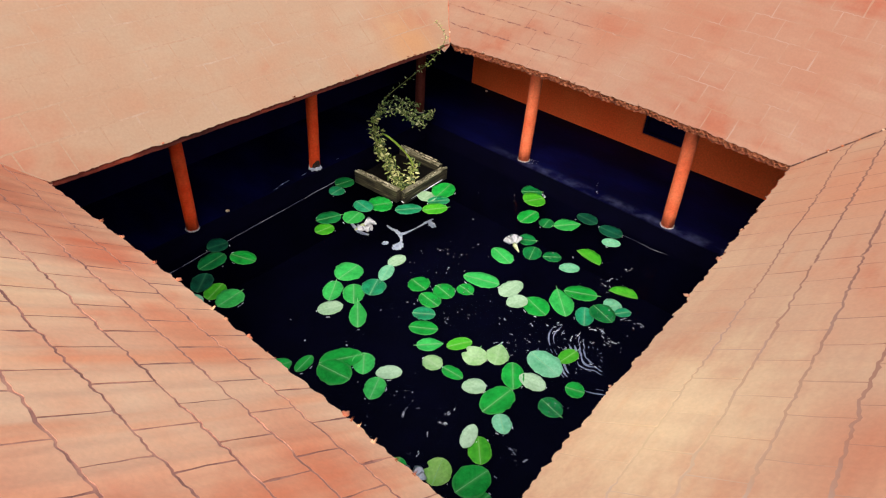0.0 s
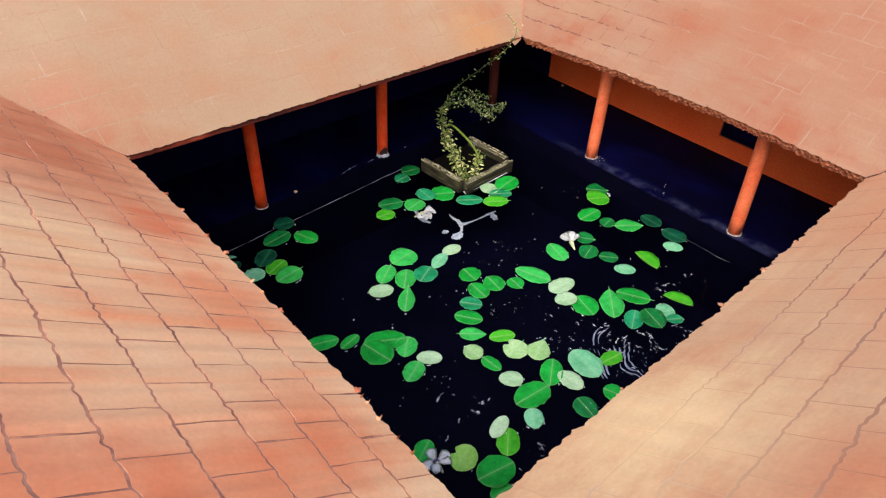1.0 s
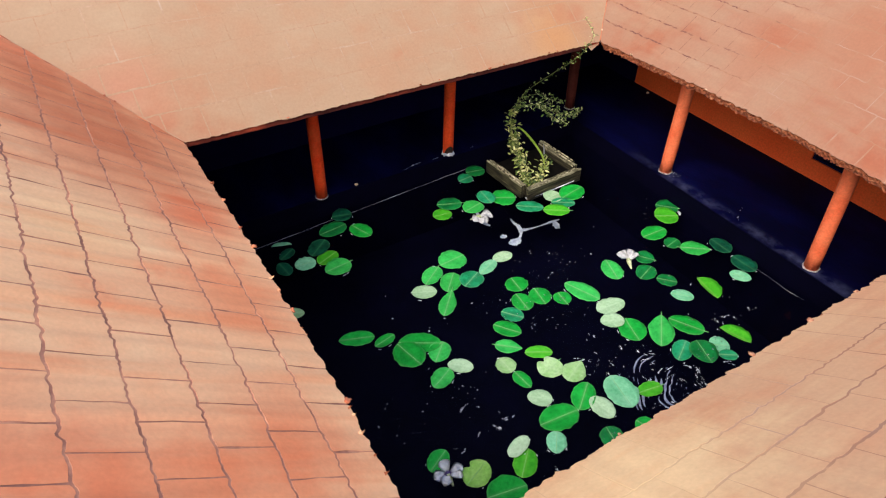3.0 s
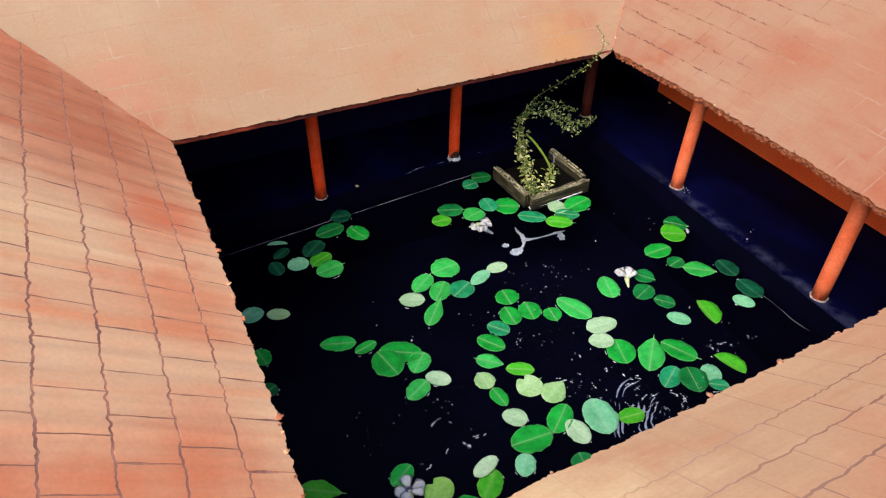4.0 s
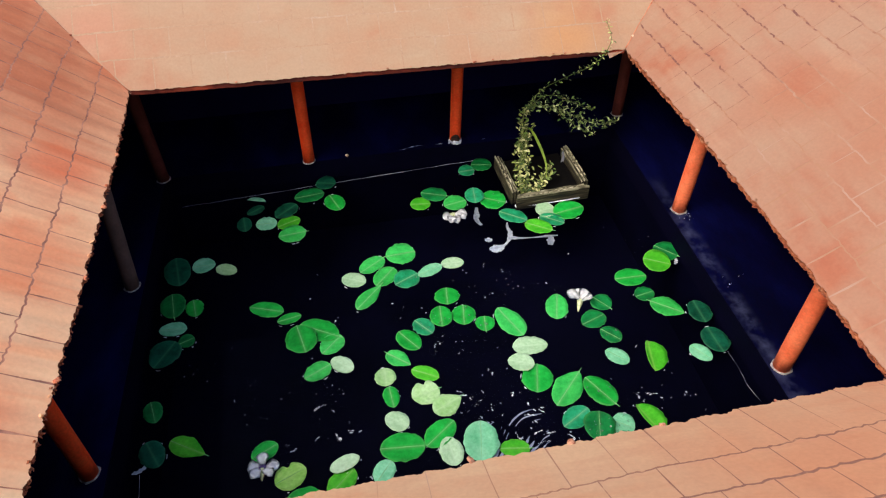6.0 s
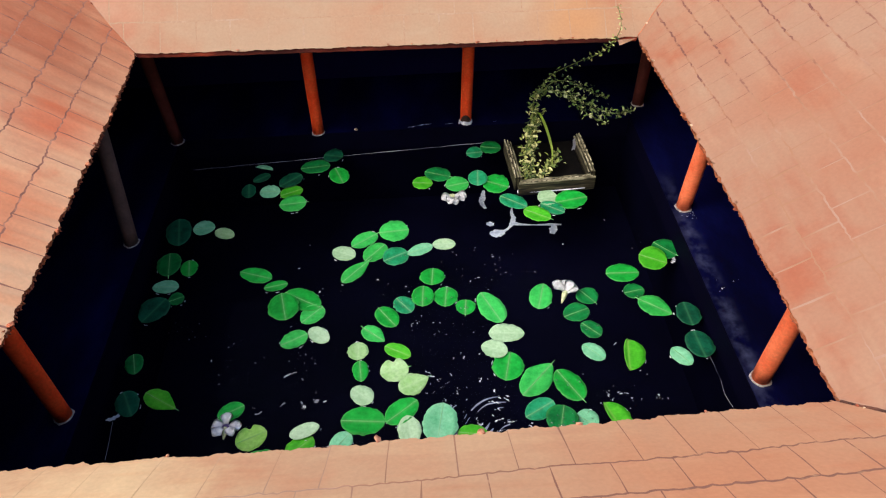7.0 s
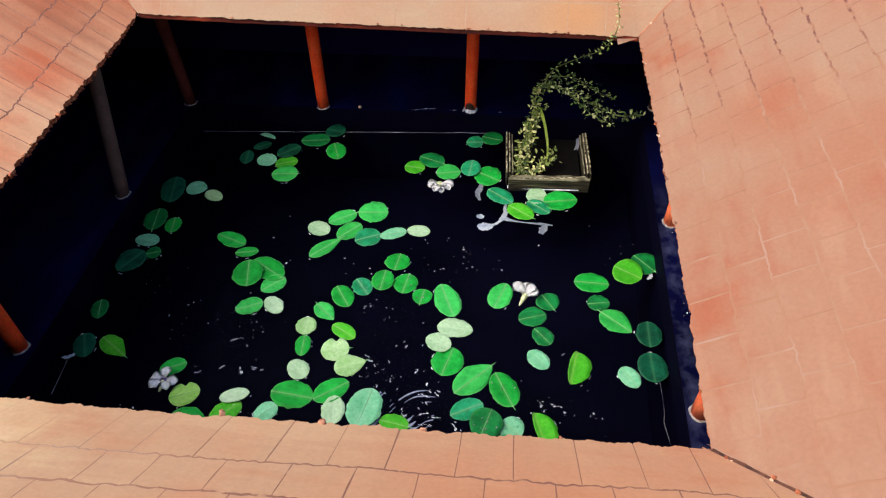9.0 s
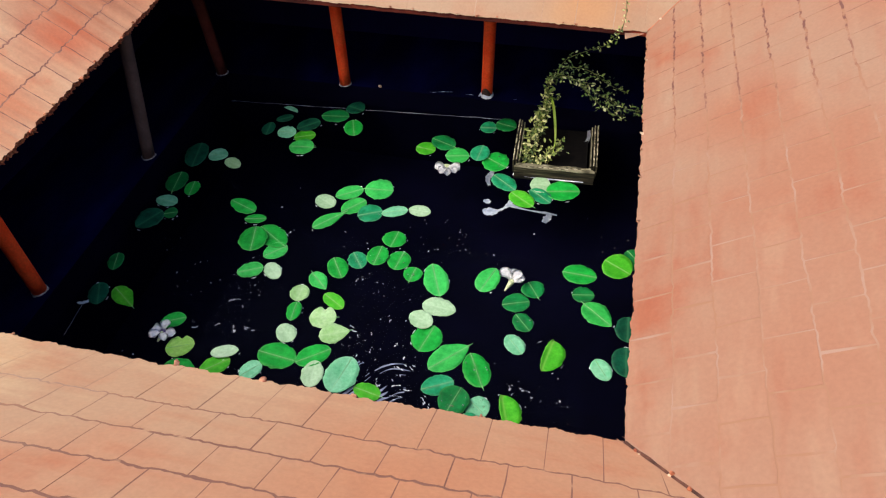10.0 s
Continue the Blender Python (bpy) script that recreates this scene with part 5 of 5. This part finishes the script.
make_wisp([([(0.386, 0.4245), (0.401, 0.4235), (0.436, 0.4235), (0.466, 0.4245)], (0.0050, 0.0035, 0.0025, 0.0010))], "whitish line along the planter's foot")
make_scrap(-0.006, 0.156, 30, 0.014, 0.0030, 0.5)
make_scrap(0.5335, 0.302, 60, 0.010, 0.0030, 0.4)

# pale sliver leaning inside the planter
bm = bmesh.new()
path = curve_points([(0.462, 0.487, 0.003), (0.465, 0.491, 0.012), (0.464, 0.493, 0.021)], 5)
lines = [[bm.verts.new(p + Vector((0.0030 * q * (1 - 0.5 * i / len(path)), 0.0014 * q, 0))) for q in (-1, 1)] for i, p in enumerate(path)]
for a, b in zip(lines, lines[1:]):
    bm.faces.new((a[0], a[1], b[1], b[0]))
bmesh.ops.solidify(bm, geom=bm.faces[:], thickness=0.0004)
thing("paper_sliver", bm, M_FILM, "pale blue paper sliver leaning inside the planter", "scrap")


def make_speck(x, y, z, size, label):
    bm = bmesh.new()
    bmesh.ops.create_icosphere(bm, subdivisions=2, radius=size)
    for v in bm.verts:
        v.co *= 1 + 0.35 * wob(v.co.x * 900, v.co.y * 900, x * 100)
        v.co.z *= 0.6
    ob = thing("pebble", bm, M_SCRAP, label, "pebble")
    ob.matrix_world = pose(x, y, z + size * 0.45)


make_speck(0.1965, 0.527, FLOOR, 0.0022, "small white crumb on the gallery floor")
make_speck(0.690, 0.526, FLOOR, 0.0022, "small white crumb by the orange wall")

for pts, widths in (([(0.262, 0.5262), (0.268, 0.5268), (0.272, 0.5285)], (0.0003, 0.0010, 0.0004)), ([(0.273, 0.5285), (0.280, 0.5300), (0.291, 0.5312)], (0.0006, 0.0016, 0.0003)),
                    ([(0.308, 0.5290), (0.313, 0.5296), (0.318, 0.5300)], (0.0003, 0.0012, 0.0003)), ([(0.368, 0.5290), (0.372, 0.5296)], (0.0004, 0.0009))):
    bm = bmesh.new()
    flat_ribbon(bm, pts, widths, pts[0][0] * 60, FLOOR + 0.0004)
    thing("dust_smear", bm, M_SMEAR, "faint bluish dust smear on the gallery floor by the pond", "dust", "dust smears on the gallery floor", smooth=True)

# drifting dust on the water, with light glints modelled as pale flecks
bm = bmesh.new()
rnd = random.Random(5)
spots = [(0.31, 0.305, 0.03, 12), (0.20, 0.32, 0.05, 6), (0.44, 0.145, 0.016, 12), (0.29, 0.150, 0.014, 8), (0.50, 0.34, 0.03, 8),
         (0.25, 0.25, 0.15, 18), (0.12, 0.21, 0.04, 6), (0.37, 0.30, 0.02, 7), (0.15, 0.10, 0.03, 6), (0.33, 0.10, 0.03, 6), (0.555, 0.34, 0.008, 12), (0.56, 0.24, 0.012, 8), (0.160, 0.205, 0.008, 9), (0.465, 0.140, 0.006, 8), (0.165, 0.285, 0.010, 10), (0.285, 0.225, 0.016, 16), (0.045, 0.245, 0.012, 10), (0.29, 0.165, 0.014, 10), (0.34, 0.31, 0.03, 14), (0.10, 0.195, 0.014, 10)]
for cx, cy, spread, count in spots:
    for _ in range(count):
        x, y = rnd.gauss(cx, spread), rnd.gauss(cy, spread * 0.6)
        if not (PX0 + 0.01 < x < WX1 - 0.01 and PY0 + 0.02 < y < PY1 - 0.01) or PX1 - 0.004 < x < PX1 + 0.004:
            continue
        z = 0.0002 if x < PX1 else FLOOR + 0.0002
        turn, size = rnd.uniform(0, math.tau), rnd.choice((0.0003, 0.0004, 0.0005, 0.0007, 0.0011))
        ring = []
        for k in range(6):
            q = size * rnd.uniform(0.25, 1.0)
            e = k * math.tau / 6
            p, o = q * 1.5 * math.cos(e), q * 0.7 * math.sin(e)
            ring.append((x + p * math.cos(turn) - o * math.sin(turn), y + p * math.sin(turn) + o * math.cos(turn)))
        up = bm.verts.new((x, y, z + 0.0003))
        rim = [bm.verts.new((p, o, z)) for p, o in ring]
        for k in range(6):
            bm.faces.new((rim[k], rim[(k + 1) % 6], up))


def fleck(x, y, turn, long, wide):
    """One small ragged pale fleck that stands in for a glint."""
    ring = []
    for k in range(7):
        e, q = k * math.tau / 7, rnd.uniform(0.45, 1.1)
        p, o = long * q * math.cos(e), wide * q * math.sin(e)
        ring.append(bm.verts.new((x + p * math.cos(turn) - o * math.sin(turn), y + p * math.sin(turn) + o * math.cos(turn), 0.0005)))
    bm.faces.new(ring)


def glint_arcs(cx, cy, reach, count, heading, fan):
    """Rings of ripples round one place, their glints of sky modelled as broken pale flecks."""
    for _ in range(count):
        r, a0 = reach * rnd.uniform(0.2, 1.0), radians(heading) + rnd.uniform(-fan, fan)
        span = rnd.uniform(0.3, 0.9)
        steps = max(3, int(r * span / 0.0013))
        for k in range(steps):
            e = a0 + span * (k / steps - 0.5)
            if wob(e * 3.0, r * 700, cx * 70) < -0.05:
                continue
            q = r * (1 + 0.08 * wob(e * 4, r * 300, 4.0))
            size = rnd.choice((0.0003, 0.0004, 0.0006, 0.0009)) * (0.6 + 0.5 * r / reach)
            fleck(cx + q * math.cos(e) + rnd.gauss(0, 0.0004), cy + 0.85 * q * math.sin(e) + rnd.gauss(0, 0.0004), e + math.pi / 2, size * 1.7, size * 0.6)


for spot in ((0.292, 0.197, 0.013, 4, 0, 0.3), (0.274, 0.188, 0.012, 3, 200, 1.2), (0.333, 0.108, 0.030, 12, 60, 0.9), (0.262, 0.234, 0.012, 3, 100, 0.8), (0.272, 0.163, 0.014, 4, 250, 1.3),
             (0.310, 0.170, 0.014, 3, 30, 1.0), (0.415, 0.147, 0.016, 4, 10, 0.8), (0.172, 0.170, 0.016, 3, 250, 1.3), (0.145, 0.152, 0.016, 4, 60, 1.5), (0.192, 0.104, 0.020, 8, 120, 1.5),
             (0.117, 0.160, 0.012, 3, 300, 1.2), (0.120, 0.100, 0.018, 5, 40, 1.2), (0.155, 0.088, 0.018, 5, 160, 1.2), (0.365, 0.098, 0.022, 10, 150, 1.4),
             (0.300, 0.092, 0.014, 6, 80, 1.6), (0.385, 0.092, 0.018, 7, 20, 1.0), (0.145, 0.100, 0.020, 8, 90, 0.9), (0.185, 0.094, 0.018, 8, 200, 0.9), (0.245, 0.092, 0.012, 6, 30, 2.0), (0.070, 0.105, 0.014, 5, 90, 2.0),
             (0.150, 0.182, 0.014, 6, 90, 1.5), (0.322, 0.130, 0.024, 10, 150, 1.6), (0.285, 0.176, 0.014, 5, 300, 1.6), (0.345, 0.160, 0.018, 6, 200, 1.5), (0.440, 0.140, 0.012, 6, 90, 1.8)):
    glint_arcs(*spot)
# Pale slivers round the leaves stand in for highlights on the water's rim.
for x, y, a, L, W in LEAF_ENDS:
    for _ in range(rnd.choice((0, 1, 1, 2, 3))):
        t = rnd.uniform(0, math.tau)
        span = rnd.uniform(0.10, 0.35)
        pts = []
        for q in (0, 0.25, 0.5, 0.75, 1):
            e = t + span * q
            p, o = (L + 0.0007) * math.cos(e), (W + 0.0007) * math.sin(e)
            pts.append((x + p * math.cos(a) - o * math.sin(a), y + p * math.sin(a) + o * math.cos(a), 0.0002))
        tube(bm, pts, [0.0001, 0.0003 * rnd.uniform(0.5, 1.4), 0.00045 * rnd.uniform(0.4, 1.3), 0.0003, 0.0001], 5)
thing("floating_dust_and_glints", bm, M_FILM, "whitish dust flecks and modelled light glints scattered on the black water", "dust", kind="stuff")


def ripple_reflection(cx, cy, inner, outer, a0, a1, lines, seed):
    """Bluish wavy bands modelled as the sky's reflection in ripples that run out from one place."""
    for n in range(lines):
        r = inner + (outer - inner) * (n + 0.5) / lines
        pitch = (outer - inner) / lines
        steps = int(r * (a1 - a0) / 0.0012) + 4
        last = None
        for k in range(steps + 1):
            e = a0 + (a1 - a0) * k / steps
            q = r + pitch * 1.6 * wob(e * 1.5, r * 25, seed) + pitch * 0.35 * wob(e * 4.0, r * 60, seed + 2)
            half = pitch * 0.42 * (wob(e * 2.0, r * 60, seed + 5) + 0.16) * math.sin(math.pi * min(1.0, 0.06 + k / steps)) ** 0.5
            if half < pitch * 0.05:
                last = None
                continue
            pair = [bm.verts.new((cx + w * math.cos(e), cy + w * math.sin(e), 0.0004)) for w in (q - half, q + half)]
            if last:
                bm.faces.new((last[0], last[1], pair[1], pair[0]))
            last = pair


# Reflected sky is laid on the water as coloured bands.
bm = bmesh.new()
ripple_reflection(0.336, 0.096, 0.003, 0.058, 1.5, 3.9, 11, 3.0)
ripple_reflection(0.296, 0.146, 0.003, 0.026, 2.6, 5.6, 5, 9.0)
tagged(thing("sky_reflection", bm, M_SHEEN, "bluish bands standing in for sky reflected in the ripples", "film", smooth=True), kind="stuff")
